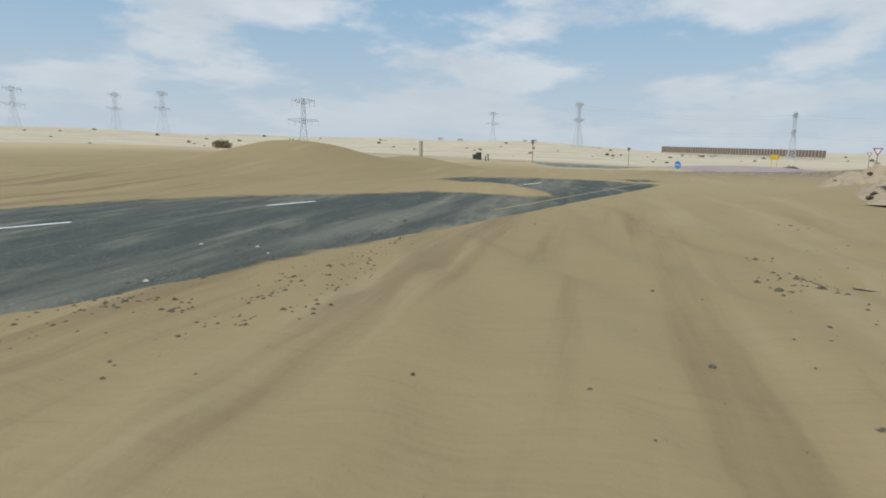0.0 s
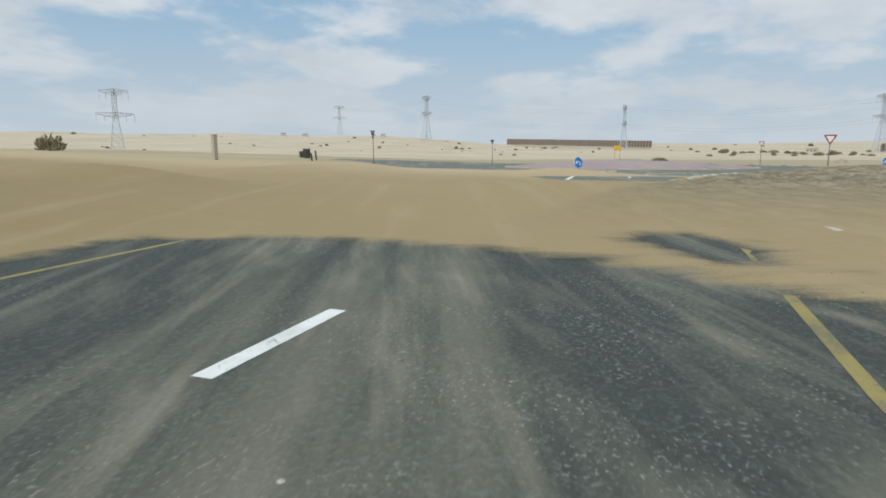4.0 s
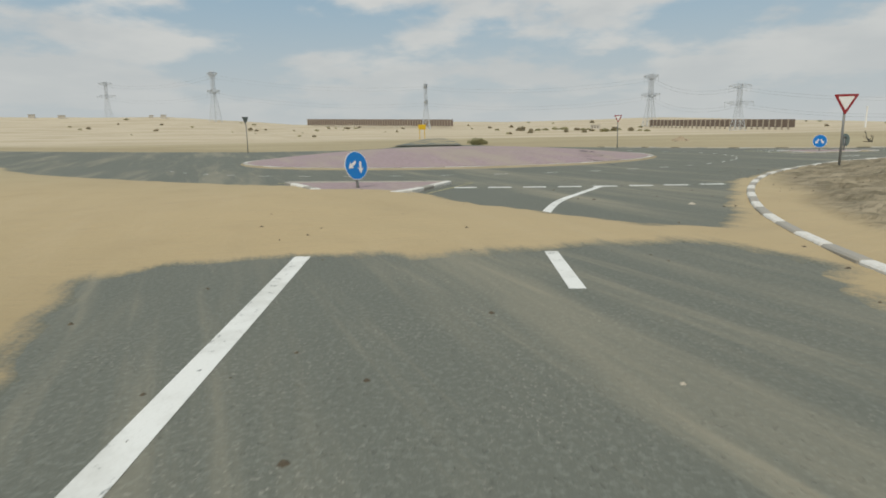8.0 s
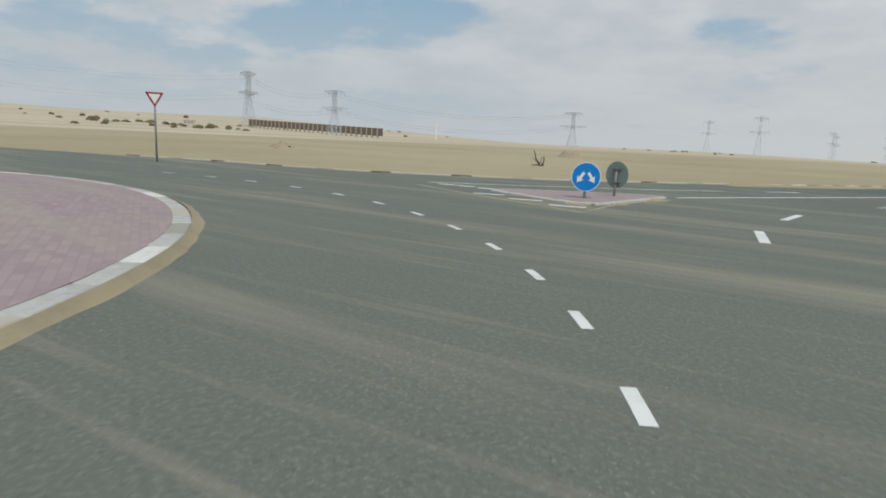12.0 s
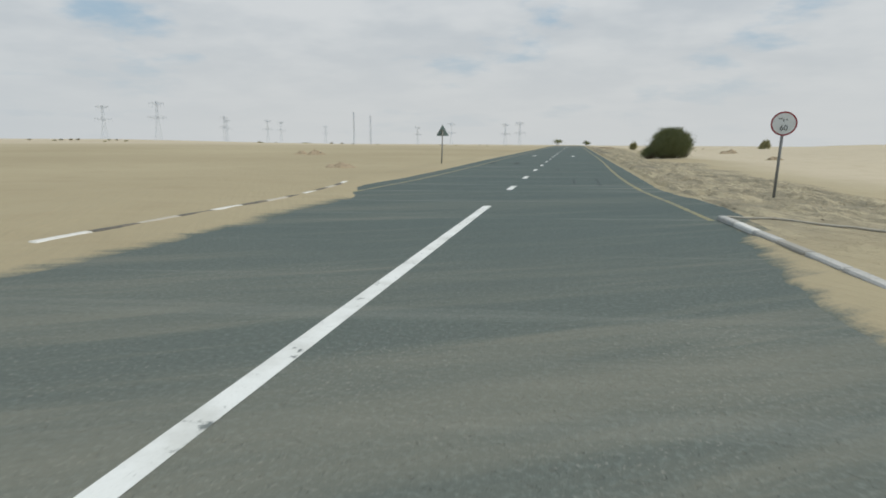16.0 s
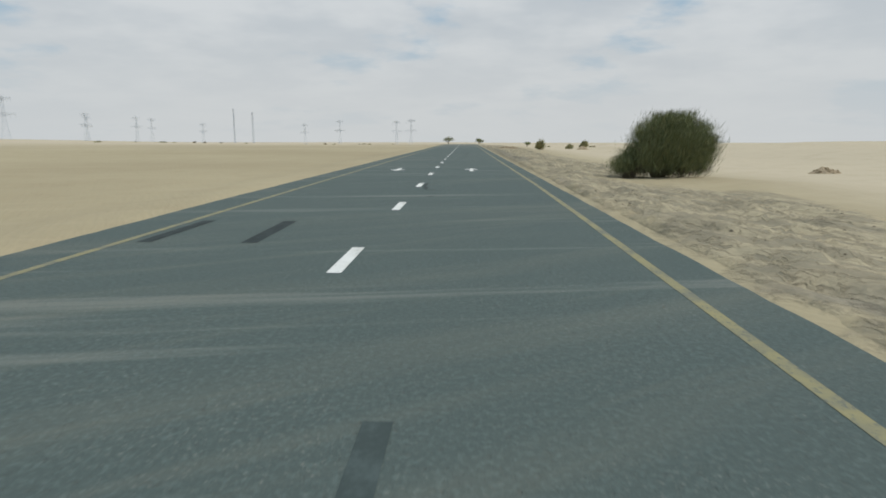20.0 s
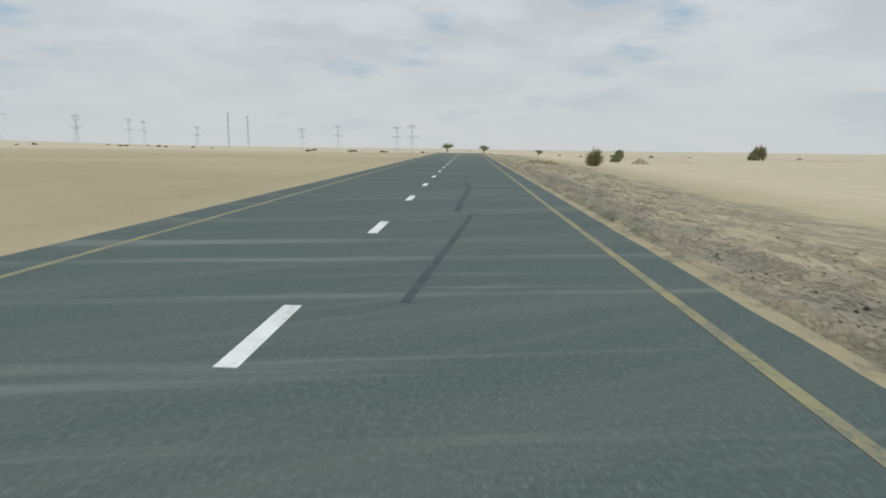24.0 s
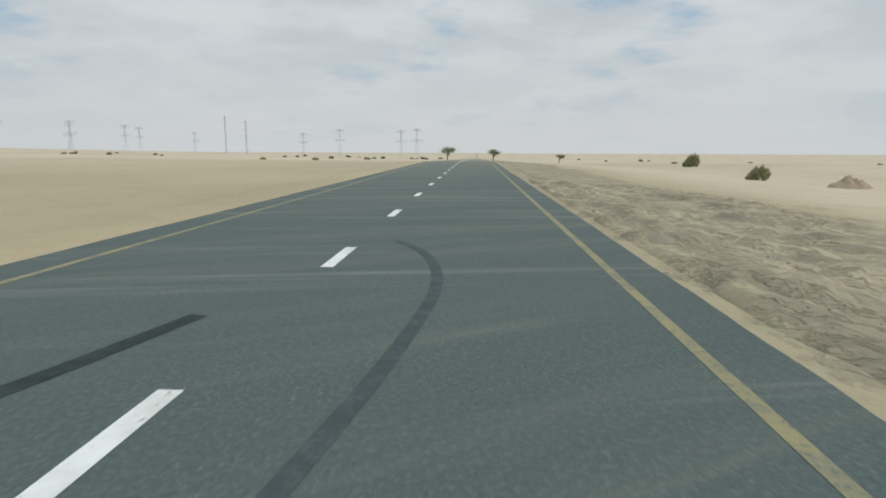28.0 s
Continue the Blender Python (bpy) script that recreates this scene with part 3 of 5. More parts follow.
def shoulder(x, y):
    """How far the churned shoulder of the straight road stands above the sand sheet."""
    wide = 11.0 + 2.2 * speckle(y * 0.12, y * 0.0 + 3.0, 3)
    edge = np.minimum(np.minimum(np.minimum((x - road_east(y) - 0.10 - 0.14 * speckle(x * 0.7, y * 0.9, 3)) / 0.3, (x - road_east(y) - 0.12) / 0.2), (wide - x) / 2.0), np.minimum((y - 24.0) / 2.0, (152.0 - y) / 4.0))
    edge = np.clip(edge, -0.5, 1.0)
    smooth = np.exp(-(((x - 10.2) / 3.9) ** 2 + ((y - 62.4) / 3.6) ** 2) ** 2)
    ruts = 0.05 * np.sin((x - 0.10 * y) * 3.4 + 1.2 * speckle(x * 0.2, y * 0.2, 2)) * np.clip(speckle(x * 0.15, y * 0.07, 2) * 2.0, 0, 1)
    return 0.05 * np.minimum(edge * 3.0, 1.0) + np.clip(edge, 0, 1) * (1 - smooth) * (crust(x, y) - 0.02 + ruts)


def top_z(x, y):
    """Height of the open ground with the churned shoulder."""
    x, y = np.asarray(x, float), np.asarray(y, float)
    return sand_height(x, y) + np.where((x > 4.55) & (x < 12.5) & (y > 24), np.maximum(shoulder(x, y), 0.0), 0.0)


def make_shoulder():
    gx, gy = np.arange(4.4, 14.0, 0.105), np.concatenate([np.arange(23.0, 130.0, 0.125), np.arange(130.0, 153.0, 0.2)])
    x, y = np.meshgrid(gx, gy)
    z = sand_height(x, y) + shoulder(x, y)
    nx = len(gx)
    i = (np.arange(len(gy) - 1)[:, None] * nx + np.arange(nx - 1)[None, :]).ravel()
    quads = np.stack([i, i + 1, i + nx + 1, i + nx], 1).astype(np.int32)
    me = bpy.data.meshes.new("road_shoulder")
    me.vertices.add(x.size)
    me.vertices.foreach_set("co", np.stack([x, y, z], -1).ravel())
    me.loops.add(quads.size)
    me.loops.foreach_set("vertex_index", quads.ravel())
    me.polygons.add(len(quads))
    me.polygons.foreach_set("loop_start", np.arange(0, quads.size, 4, dtype=np.int32))
    me.update(calc_edges=True)
    me.attributes.new("cover", "FLOAT", "POINT").data.foreach_set("value", np.ones(x.size))
    me.materials.append(SAND)
    return tagged(new("road_shoulder", me), "churned sandy shoulder with broken crust and gravel beside the road", "road shoulder", kind="structure")


def spaced(*spans):
    """Grid lines: (end, step) after a first start."""
    start, out = spans[0], []
    for end, step in spans[1:]:
        k = max(1, round((end - start) / step))
        out += list(np.linspace(start, end, k, endpoint=False))
        start = end
    return np.array(out + [start])


def make_ground():
    gx = spaced(-4900, (-1400, 250), (-500, 60), (-150, 22), (-40, 6), (-14, 1.3), (-6.2, 0.5), (-3.2, 0.13), (3.2, 0.8), (6.0, 0.13), (16, 0.3), (28, 0.25),
                (40, 0.14), (53, 0.35), (82, 0.14), (100, 0.6), (200, 8), (600, 40), (4900, 300))
    gy = spaced(-4900, (-1400, 250), (-500, 50), (-120, 16), (-50, 2.5), (-24, 0.45), (-18, 0.22), (-1, 0.13), (6, 0.25), (30, 0.22), (140, 0.42), (320, 4), (800, 25), (4900, 250))
    x, y = np.meshgrid(gx, gy)
    z = sand_height(x, y)
    far = np.hypot(x, y) > 1500
    z = np.where(far, land(x, y), z)
    nx, ny = len(gx), len(gy)
    co = np.stack([x, y, z], -1).reshape(-1, 3)
    i = (np.arange(ny - 1)[:, None] * nx + np.arange(nx - 1)[None, :]).ravel()
    quads = np.stack([i, i + 1, i + nx + 1, i + nx], 1).astype(np.int32)
    me = bpy.data.meshes.new("ground")
    me.vertices.add(len(co))
    me.vertices.foreach_set("co", co.ravel())
    me.loops.add(quads.size)
    me.loops.foreach_set("vertex_index", quads.ravel())
    me.polygons.add(len(quads))
    me.polygons.foreach_set("loop_start", np.arange(0, quads.size, 4, dtype=np.int32))
    me.polygons.foreach_set("use_smooth", np.ones(len(quads), bool))
    me.update(calc_edges=True)
    off = poly_sd(x, y, JUNCTION)
    cover = np.where(off < np.where(x > 50.0, 0.8, 0.0), z - land(x, y) + 0.12 * np.maximum(off, 0.0), 1.0)
    me.attributes.new("cover", "FLOAT", "POINT").data.foreach_set("value", cover.ravel())
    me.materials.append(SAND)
    return tagged(new("ground", me), "pale rippled desert sand drifting over the road", "sand", kind="structure")


make_ground()
make_shoulder()


def road_sheet(name, outline, material, label, up=0.0):
    """A flat asphalt sheet that follows the land."""
    bm = bmesh.new()
    vs = [bm.verts.new((x, y, 0)) for x, y in outline]
    es = [bm.edges.new((a, b)) for a, b in zip(vs, vs[1:] + vs[:1])]
    bmesh.ops.triangle_fill(bm, edges=es, use_beauty=True)
    for x in (-40, -30, 45, 47, 49, 51, 54, 58, 63, 70, 80, 95, 110):
        bmesh.ops.bisect_plane(bm, geom=list(bm.verts) + list(bm.edges) + list(bm.faces), plane_co=(x, 0, 0), plane_no=(1, 0, 0))
    for v in bm.verts:
        v.co.z = ground_z(v.co.x, v.co.y) + up
    bmesh.ops.recalc_face_normals(bm, faces=bm.faces)
    if sum(f.normal.z for f in bm.faces) < 0:
        bmesh.ops.reverse_faces(bm, faces=bm.faces)
    return tagged(new(name, finish(bm, name, material)), label, "road", kind="structure")


EAST_SPLIT = 46.5
roundabout = road_sheet("roundabout", [p for p in NORTH_EAST] + [(EAST_SPLIT, -8.2), (EAST_SPLIT, -18.5)] + EAST_SOUTH[4:] + SOUTH + WEST + NORTH_WEST,
                        ASPHALT, "dusty grey asphalt of a roundabout streaked with sand")
entry_road = road_sheet("entry_road", [(EAST_SPLIT, -8.2)] + EAST_NORTH + EAST_SOUTH[:4] + [(EAST_SPLIT, -18.5)], ASPHALT,
                        "dark asphalt approach road half buried under sand")


WEST_LINE = [(-38.0, -29.2), (-60.0, -33.0), (-90.0, -38.5), (-130.0, -46.0), (-180.0, -55.0), (-240.0, -66.0), (-300.0, -78.0)]


def west_road():
    verts, faces = [], []
    for i, (x, y) in enumerate(WEST_LINE):
        for side in (-4.4, 4.4):
            verts.append((x - 0.18 * side * 0.2, y + side, ground_z(x, y) + 0.14))
        if i:
            k = 2 * i
            faces.append((k - 2, k, k + 1, k - 1))
    return tagged(new("west_road", mesh_from("west_road", verts, faces, ASPHALT)), "sandy asphalt road leading away over the plain", "road", kind="structure")


west_road()


def long_road():
    ys = list(np.linspace(26, 140, 20)) + [170, 195, 220, 260, 320, 400, 500, 800, ROAD_END]
    verts = [(x, y, ground_z(0.0, y)) for y in ys for x in (float(road_west(y)), 0.0, float(road_east(y)))]
    faces = [(3 * i + k, 3 * i + k + 1, 3 * i + k + 4, 3 * i + k + 3) for i in range(len(ys) - 1) for k in range(2)]
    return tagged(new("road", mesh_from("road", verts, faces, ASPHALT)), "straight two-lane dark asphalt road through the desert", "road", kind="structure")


road = long_road()


# ---- road markings ----
def strip(points, width, up=0.003, height=None):
    """A painted line along points, following the land or the height given."""
    bm = bmesh.new()
    rows = []
    for i, (x, y) in enumerate(points):
        a, b = points[max(i - 1, 0)], points[min(i + 1, len(points) - 1)]
        d = Vector((b[0] - a[0], b[1] - a[1])).normalized() * width / 2
        z = (float(height(x, y)) if height else ground_z(x, y)) + up
        rows.append((bm.verts.new((x + d.y, y - d.x, z)), bm.verts.new((x - d.y, y + d.x, z))))
    for (a, b), (c, d) in zip(rows, rows[1:]):
        bm.faces.new((a, c, d, b))
    bmesh.ops.recalc_face_normals(bm, faces=bm.faces)
    if sum(f.normal.z for f in bm.faces) < 0:
        bmesh.ops.reverse_faces(bm, faces=bm.faces)
    return bm


def line(name, points, width, material, parent, label="", up=0.003):
    return part(name, strip(points, width, up), material, parent, label)


def curve(points, step=0.5):
    """A smooth line through points."""
    out = []
    p = [Vector(q) for q in points]
    p = [2 * p[0] - p[1]] + p + [2 * p[-1] - p[-2]]
    for a, b, c, d in zip(p, p[1:], p[2:], p[3:]):
        k = max(1, int((c - b).length / step))
        for i in range(k):
            t = i / k
            out.append(tuple(0.5 * (2 * b + (c - a) * t + (2 * a - 5 * b + 4 * c - d) * t * t + (3 * b - a - 3 * c + d) * t ** 3)))
    return out + [tuple(p[-2])]


line("centre_line", [(0, 5.7), (0, 15), (0, 24.9)], 0.17, WHITE, road, "worn solid white centre line")
dash_mesh = finish(strip([(0, -1.58), (0, 0)], 0.17), "lane_dash", WHITE)
dash_ends = [30.83, 36.2, 42.2, 48.1, 54.05, 60.1, 66.2, 72.2, 78.2, 84.3, 90.5, 96.6, 102.4, 108.2, 114.0, 119.85, 125.8, 131.4, 137.3] + [143.2 + 5.95 * k for k in range(38)]
for y in dash_ends:
    part("lane_dash", dash_mesh, WHITE, road).location = (0, y, ground_z(0, y) + (0.02 if y > 190 else 0.0))
line("edge_line", [(-4.08, 26.8), (-3.92, 29), (-3.77, 31), (-3.63, 33.4), (-3.52, 38), (-3.47, 44), (-3.5, 57), (-3.46, 88)] + [(-3.42, y) for y in (120, 140, 195, 220, 260, 320, 400)], 0.12, YELLOW, road, "faded yellow edge line")
line("edge_line", [(4.2, 23.4), (4.1, 24.7), (3.99, 26.3), (3.68, 29.6), (3.56, 33.0), (3.52, 38.0), (3.54, 43.0), (3.65, 52.0), (3.7, 60.0), (3.64, 80.0)] + [(3.6, y) for y in (95, 140, 195, 220, 260, 320, 400)], 0.12, YELLOW, road, "faded yellow edge line")


def arrow_mesh():
    bm = bmesh.new()
    pts = [(-0.09, 0), (0.09, 0), (0.09, 1.55), (0.36, 1.35), (0.0, 2.6), (-0.36, 1.35), (-0.09, 1.55)]
    bm.faces.new([bm.verts.new((x, y, 0.006)) for x, y in pts])
    return finish(bm, "lane_arrow", WHITE)


arrow = arrow_mesh()
part("lane_arrow", arrow, WHITE, road, "white arrow pointing ahead").location = (1.72, 67.4, 0)
back_arrow = part("lane_arrow", arrow, WHITE, road, "white arrow for oncoming traffic")
back_arrow.matrix_world = pose(-1.75, 70.2, 0, 0, 0, 180)

ring_spots = [9.66, 16.5, 23.1, 29.4, 35.6, 41.6, 47.7, 53.6, 59.5, 65.4, 71.4, 77.6, 83.9, 90.2, 96.8, 103.8, 111.1] + [118.5 + 6.44 * k for k in range(39)]
for spot in ring_spots:
    a = math.radians(spot)
    pts = [(HUB[0] + R_LINE * math.cos(a + d), HUB[1] + R_LINE * math.sin(a + d)) for d in (-0.016, 0, 0.016)]
    line("ring_dash", pts, 0.1, WHITE, roundabout)
for k in range(9):
    y = -16.05 + 0.9 * k
    line("give_way_dash", [(23.28 - 0.016 * k * k * 0.9, y), (23.26 - 0.016 * k * k * 0.9, y + 0.6)], 0.28, WHITE, roundabout)
line("curved_line", curve([(22.9, -12.2), (24.9, -12.85), (26.8, -13.4), (29.8, -13.75)]), 0.17, WHITE, roundabout, "curved white lane line", 0.006)
line("lane_dash", [(32.0, -13.52), (33.75, -13.28)], 0.155, WHITE, roundabout)
line("lane_line", [(26.0, -17.2), (32.5, -16.4), (37.4, -15.3)], 0.19, WHITE, roundabout, "straight white line beside the traffic island")
for x, y in ((61.05, -10.35), (67.2, -9.9), (73.5, -9.5), (79.6, -8.9), (85.8, -8.2), (92.0, -7.4)):
    line("lane_dash", [(x + 0.8, y + 0.1), (x - 0.8, y - 0.1)], 0.16, WHITE, entry_road)
line("edge_line", [(53.0, -7.9), (58.2, -7.02), (60.4, -6.66), (63.0, -6.13), (65.9, -5.58), (68.0, -5.2), (71.2, -4.63)], 0.11, YELLOW_FRESH, entry_road, "sand-worn yellow edge line")
line("edge_line", [(x, -14.55 + 0.15 * (x - 61.0)) for x in (55, 58, 62, 68, 76)], 0.11, YELLOW_FRESH, entry_road, "sand-worn yellow edge line")
# the mouth of the north road
line("lane_line", curve([(-5.0, -0.2), (-4.2, 2.2), (-3.5, 4.4), (-2.7, 7.6), (-2.2, 10.4)]), 0.13, WHITE, roundabout, "thin white lane line")
for x, y in ((-4.15, 0.1), (-3.55, 0.45), (-2.75, 0.75), (-2.15, 1.0)):
    line("give_way_dash", [(x - 0.25, y - 0.17), (x + 0.22, y + 0.15)], 0.28, WHITE, roundabout)
for x, y in ((-1.05, -0.2), (0.35, 0.05), (1.8, 0.25)):
    line("hatch_bar", [(x - 0.3, y - 0.3), (x + 0.3, y + 0.32)], 0.22, WHITE, roundabout)
line("edge_line", [(-4.0, -1.0), (-1.1, -0.72), (2.9, -0.2), (1.95, 1.3), (1.2, 2.9), (0.55, 4.9)], 0.11, YELLOW_PALE, roundabout, "yellow line round the traffic island")
for (ax, ay), (bx, by) in (((6.85, 0.3), (5.8, 1.54)), ((4.65, 3.9), (3.95, 5.5)), ((2.9, 10.7), (2.9, 12.3)), ((-2.0, 12.5), (-1.9, 14.2))):
    line("lane_dash", [(ax, ay), (bx, by)], 0.17, WHITE, roundabout)


# ---- traffic islands and kerbs ----
def paver_material():
    m, n, s = surface("red_pavers", 0.85, 0.0, 0.2)
    p = n.place()
    brick = n.add("ShaderNodeTexBrick", Vector=p, Color1=(0.31, 0.235, 0.245, 1), Color2=(0.37, 0.285, 0.295, 1), Mortar=(0.29, 0.24, 0.235, 1), Scale=1.0)
    brick.inputs["Brick Width"].default_value, brick.inputs["Row Height"].default_value, brick.inputs["Mortar Size"].default_value = 0.21, 0.105, 0.006
    worn = n.noise(p, 0.35, 5.0, 0.6)
    col = n.mix(n.math("MULTIPLY", n.step(worn, 0.45, 0.7), 0.55), brick.outputs[0], (0.33, 0.285, 0.24))
    ring = n.noise(n.place((0.12, 1.0, 1.0), WIND), 1.0, 4.0)
    col = n.mix(n.math("MULTIPLY", n.step(ring, 0.46, 0.7), 0.55), col, (0.38, 0.33, 0.26))
    n.put(s.inputs["Base Color"], col)
    bump(n, s, brick.outputs["Fac"], 0.001)
    return m


PAVER = paver_material()
KERB_MESH = {}


def kerb_stone(length, material, wide=0.16):
    key = (round(length, 2), material.name, wide)
    if key not in KERB_MESH:
        bm = bmesh.new()
        box(bm, (length - 0.015, wide, 0.24), (0, 0, 0.02), bevel=0.022)
        KERB_MESH[key] = finish(bm, "kerb_stone", material)
    return KERB_MESH[key]


def kerb(name, points, label, pattern, closed=False, length=0.9, up=0.0, wide=0.16):
    """A row of single kerb stones along points; pattern gives the paint stone by stone."""
    owner = thing(name, Matrix(), label, "kerb", kind="structure")
    pts = [Vector(p) for p in (points + points[:1] if closed else points)]
    ends = [0.0]
    for a, b in zip(pts, pts[1:]):
        ends.append(ends[-1] + (b - a).length)
    count = max(1, round(ends[-1] / length))
    step = ends[-1] / count
    spots = [Vector((np.interp(step * i, ends, [p.x for p in pts]), np.interp(step * i, ends, [p.y for p in pts]))) for i in range(count + 1)]
    for i, (a, b) in enumerate(zip(spots, spots[1:])):
        mid = (a + b) / 2
        ob = part("kerb_stone", kerb_stone(round((b - a).length, 2), pattern[i % len(pattern)], wide), None, owner)
        ob.matrix_world = pose(mid.x, mid.y, ground_z(mid.x, mid.y) + up, 0, random.uniform(-0.6, 0.6), math.degrees(math.atan2(b.y - a.y, b.x - a.x)))
    return owner


def island(name, outline, label, high=0.13):
    bm = bmesh.new()
    top = bm.faces.new([bm.verts.new((x, y, ground_z(x, y) + high)) for x, y in outline])
    low = bmesh.ops.extrude_face_region(bm, geom=[top])
    for v in low["geom"]:
        if isinstance(v, bmesh.types.BMVert):
            v.co.z -= high + 0.1
    bmesh.ops.recalc_face_normals(bm, faces=bm.faces)
    return tagged(new(name, finish(bm, name, PAVER)), label, "traffic island", kind="structure")




def crown(x, y):
    """Height of the domed central island."""
    r = np.hypot(x - HUB[0], y - HUB[1]) / R_ISLAND
    return 0.07 + 0.62 * np.maximum(1 - r * r, 0.0)


def domed_island():
    verts, faces, turns, steps = [(HUB[0], HUB[1], float(crown(*HUB)))], [], 96, 16
    for k in range(1, steps + 1):
        r = (R_ISLAND - 0.12) * k / steps
        for i in range(turns):
            a = 2 * math.pi * i / turns
            x, y = HUB[0] + r * math.cos(a), HUB[1] + r * math.sin(a)
            verts.append((x, y, float(crown(x, y))))
    for i in range(turns):
        j = (i + 1) % turns
        faces.append((0, 1 + i, 1 + j))
        for k in range(steps - 1):
            a = 1 + k * turns
            faces.append((a + i, a + turns + i, a + turns + j, a + j))
    me = mesh_from("central_island", verts, faces, PAVER, True)
    return tagged(new("central_island", me), "domed round central island paved in faded pink blocks with tyre marks", "traffic island", kind="structure")


domed_island()
kerb("island_kerb", [(HUB[0] + R_ISLAND * math.cos(2 * math.pi * k / 90), HUB[1] + R_ISLAND * math.sin(2 * math.pi * k / 90)) for k in range(90)],
     "low whitewashed kerb round the central island, sand against it", [KERB_WORN, KERB_WORN, KERB_WHITE, KERB_WORN, KERB_GREY, KERB_WORN, CONCRETE], True, up=-0.062, wide=0.3)
SPLIT_EAST = [(22.05, -21.3), (22.1, -16.4), (24.65, -16.85), (26.6, -17.9), (24.9, -19.1)]
island("splitter_island_1", [(x * 0.97 + 0.72, y * 0.97 - 0.55) for x, y in SPLIT_EAST], "pink paved splitter island half under sand", 0.07)
kerb("splitter_kerb_1", SPLIT_EAST, "black and white kerb of the splitter island", [KERB_GREY] * 7 + [KERB_WHITE, KERB_WHITE, KERB_GREY] * 5, True, 0.7, -0.045, 0.2)
line("edge_line", [(21.55, -21.9), (21.7, -15.75), (24.9, -16.45)], 0.1, YELLOW_PALE, roundabout, "pale yellow line round the traffic island")
island("splitter_island_2", [(x * 0.94, y * 0.95 + 0.12) for x, y in SPLIT_NORTH], "pink paved splitter island with pale kerb", 0.07)
kerb("splitter_kerb_2", SPLIT_NORTH, "pale worn concrete kerb of the splitter island", [KERB_WORN, CONCRETE, KERB_WORN], True, 0.6, -0.075, 0.24)
kerb("kerb_north_east", curve(NORTH_EAST[2:] + [(41.5, -9.6), (45.0, -8.75)], 0.4), "whitewashed kerb along the curve with darker worn stones", [KERB_WHITE, KERB_GREY], up=-0.06)
kerb("kerb_east", [(50.8, -7.45), (52.3, -6.9), (53.9, -6.3)], "pale kerb stones almost buried in sand", [CONCRETE, KERB_WORN, KERB_GREY], up=-0.045)
kerb("kerb_north_west", curve([(x - 0.15, y) for x, y in NORTH_WEST[:-1]], 0.4), "black and white painted kerb drifted over with sand", [KERB_BLACK, CONCRETE, CONCRETE, KERB_GREY, CONCRETE, CONCRETE, KERB_BLACK, KERB_WORN, CONCRETE, CONCRETE], length=0.8, up=-0.082)
kerb("kerb_north_west_2", [(-5.1, 18.5), (-4.8, 24.8), (-4.82, 26.2), (-5.12, 28.9), (-5.5, 30.8)], "black and white painted kerb sunk in the sand", [KERB_WHITE, KERB_BLACK, CONCRETE, KERB_BLACK], length=0.95, up=-0.075)
kerb("kerb_road_end", [(4.8, 16.3), (4.40, 23.6)], "black and white kerb that ends beside the road", [KERB_WORN, KERB_WHITE, KERB_WORN, KERB_WORN, KERB_GREY], length=0.9, up=-0.06)


# ---- signs ----
def post(parent, top, r=0.038, base=-0.4, lean=0.0):
    bm = bmesh.new()
    rod(bm, (0, 0.05, base), (lean, 0.05, top), r, r, 10)
    box(bm, (2.1 * r, 2.1 * r, 0.02), (lean, 0.05, top + 0.008))
    return part("post", bm, POLE, parent, "grey steel post", True)


def brackets(parent, heights, y=0.022):
    for z in heights:
        bm = bmesh.new()
        box(bm, (0.34, 0.025, 0.045), (0, y, z), bevel=0.006)
        box(bm, (0.11, 0.10, 0.05), (0, y + 0.03, z), bevel=0.008)
        part("bracket", bm, POLE, parent, "steel clamp")


def arrow_outline(cx, cz, turn, size):
    """A short fat arrow that points down before it is turned."""
    pts = [(-0.13, 0.56), (0.13, 0.56), (0.13, -0.08), (0.36, 0.0), (0.0, -0.56), (-0.36, 0.0), (-0.13, -0.08)]
    c, s = math.cos(radians(turn)), math.sin(radians(turn))
    return [(cx + size * (x * c - z * s), cz + size * (x * s + z * c)) for x, z in pts]


def split_sign(m, r, high, turns, label, post_top=0.3, tilt=0.0):
    """A blue disc on a short post with two white arrows to both sides."""
    ob = thing("traffic_sign", m, label, "traffic sign", "keep either side signs")
    post(ob, high + 0.1)
    turn = pose(0, 0, high, 0, tilt, 0)
    rim = part("rim", plate(ring_outline(r), 0.012), SIGN_WHITE, ob, "thin white rim")
    disc = part("disc", plate(ring_outline(r * 0.955), 0.01, -0.004), SIGN_BLUE, ob, "blue round plate")
    for child in (rim, disc):
        child.matrix_local = turn
    for side, a in zip((-1, 1), turns):
        child = part("arrow", plate(arrow_outline(side * 0.37 * r, -0.05 * r, a, r * 0.74), 0.004, -0.010), SIGN_WHITE, ob, "white arrow")
        child.matrix_local = turn
    brackets(ob, (high - 0.15, high + 0.08))
    return ob


def on_land(x, y, up=0.0):
    return x, y, float(top_z(np.array([float(x)]), np.array([float(y)]))[0]) + up


def facing(x, y, z, yaw):
    """A pose whose front (-y) looks towards yaw degrees, counted to the left from north."""
    return pose(x, y, z, 0, 0, yaw + 180)


split_sign(facing(24.05, -18.42, 0.05, -32) @ pose(0, 0, 0, -8, 0, 0), 0.37, 0.6, (-40, 12), "blue round keep-either-side sign leaning on a bent post in the sand", tilt=16)
split_sign(facing(0.72, 1.62, 0.07, -128), 0.37, 0.55, (-32, 32), "blue round keep-either-side sign on a short post", tilt=0)


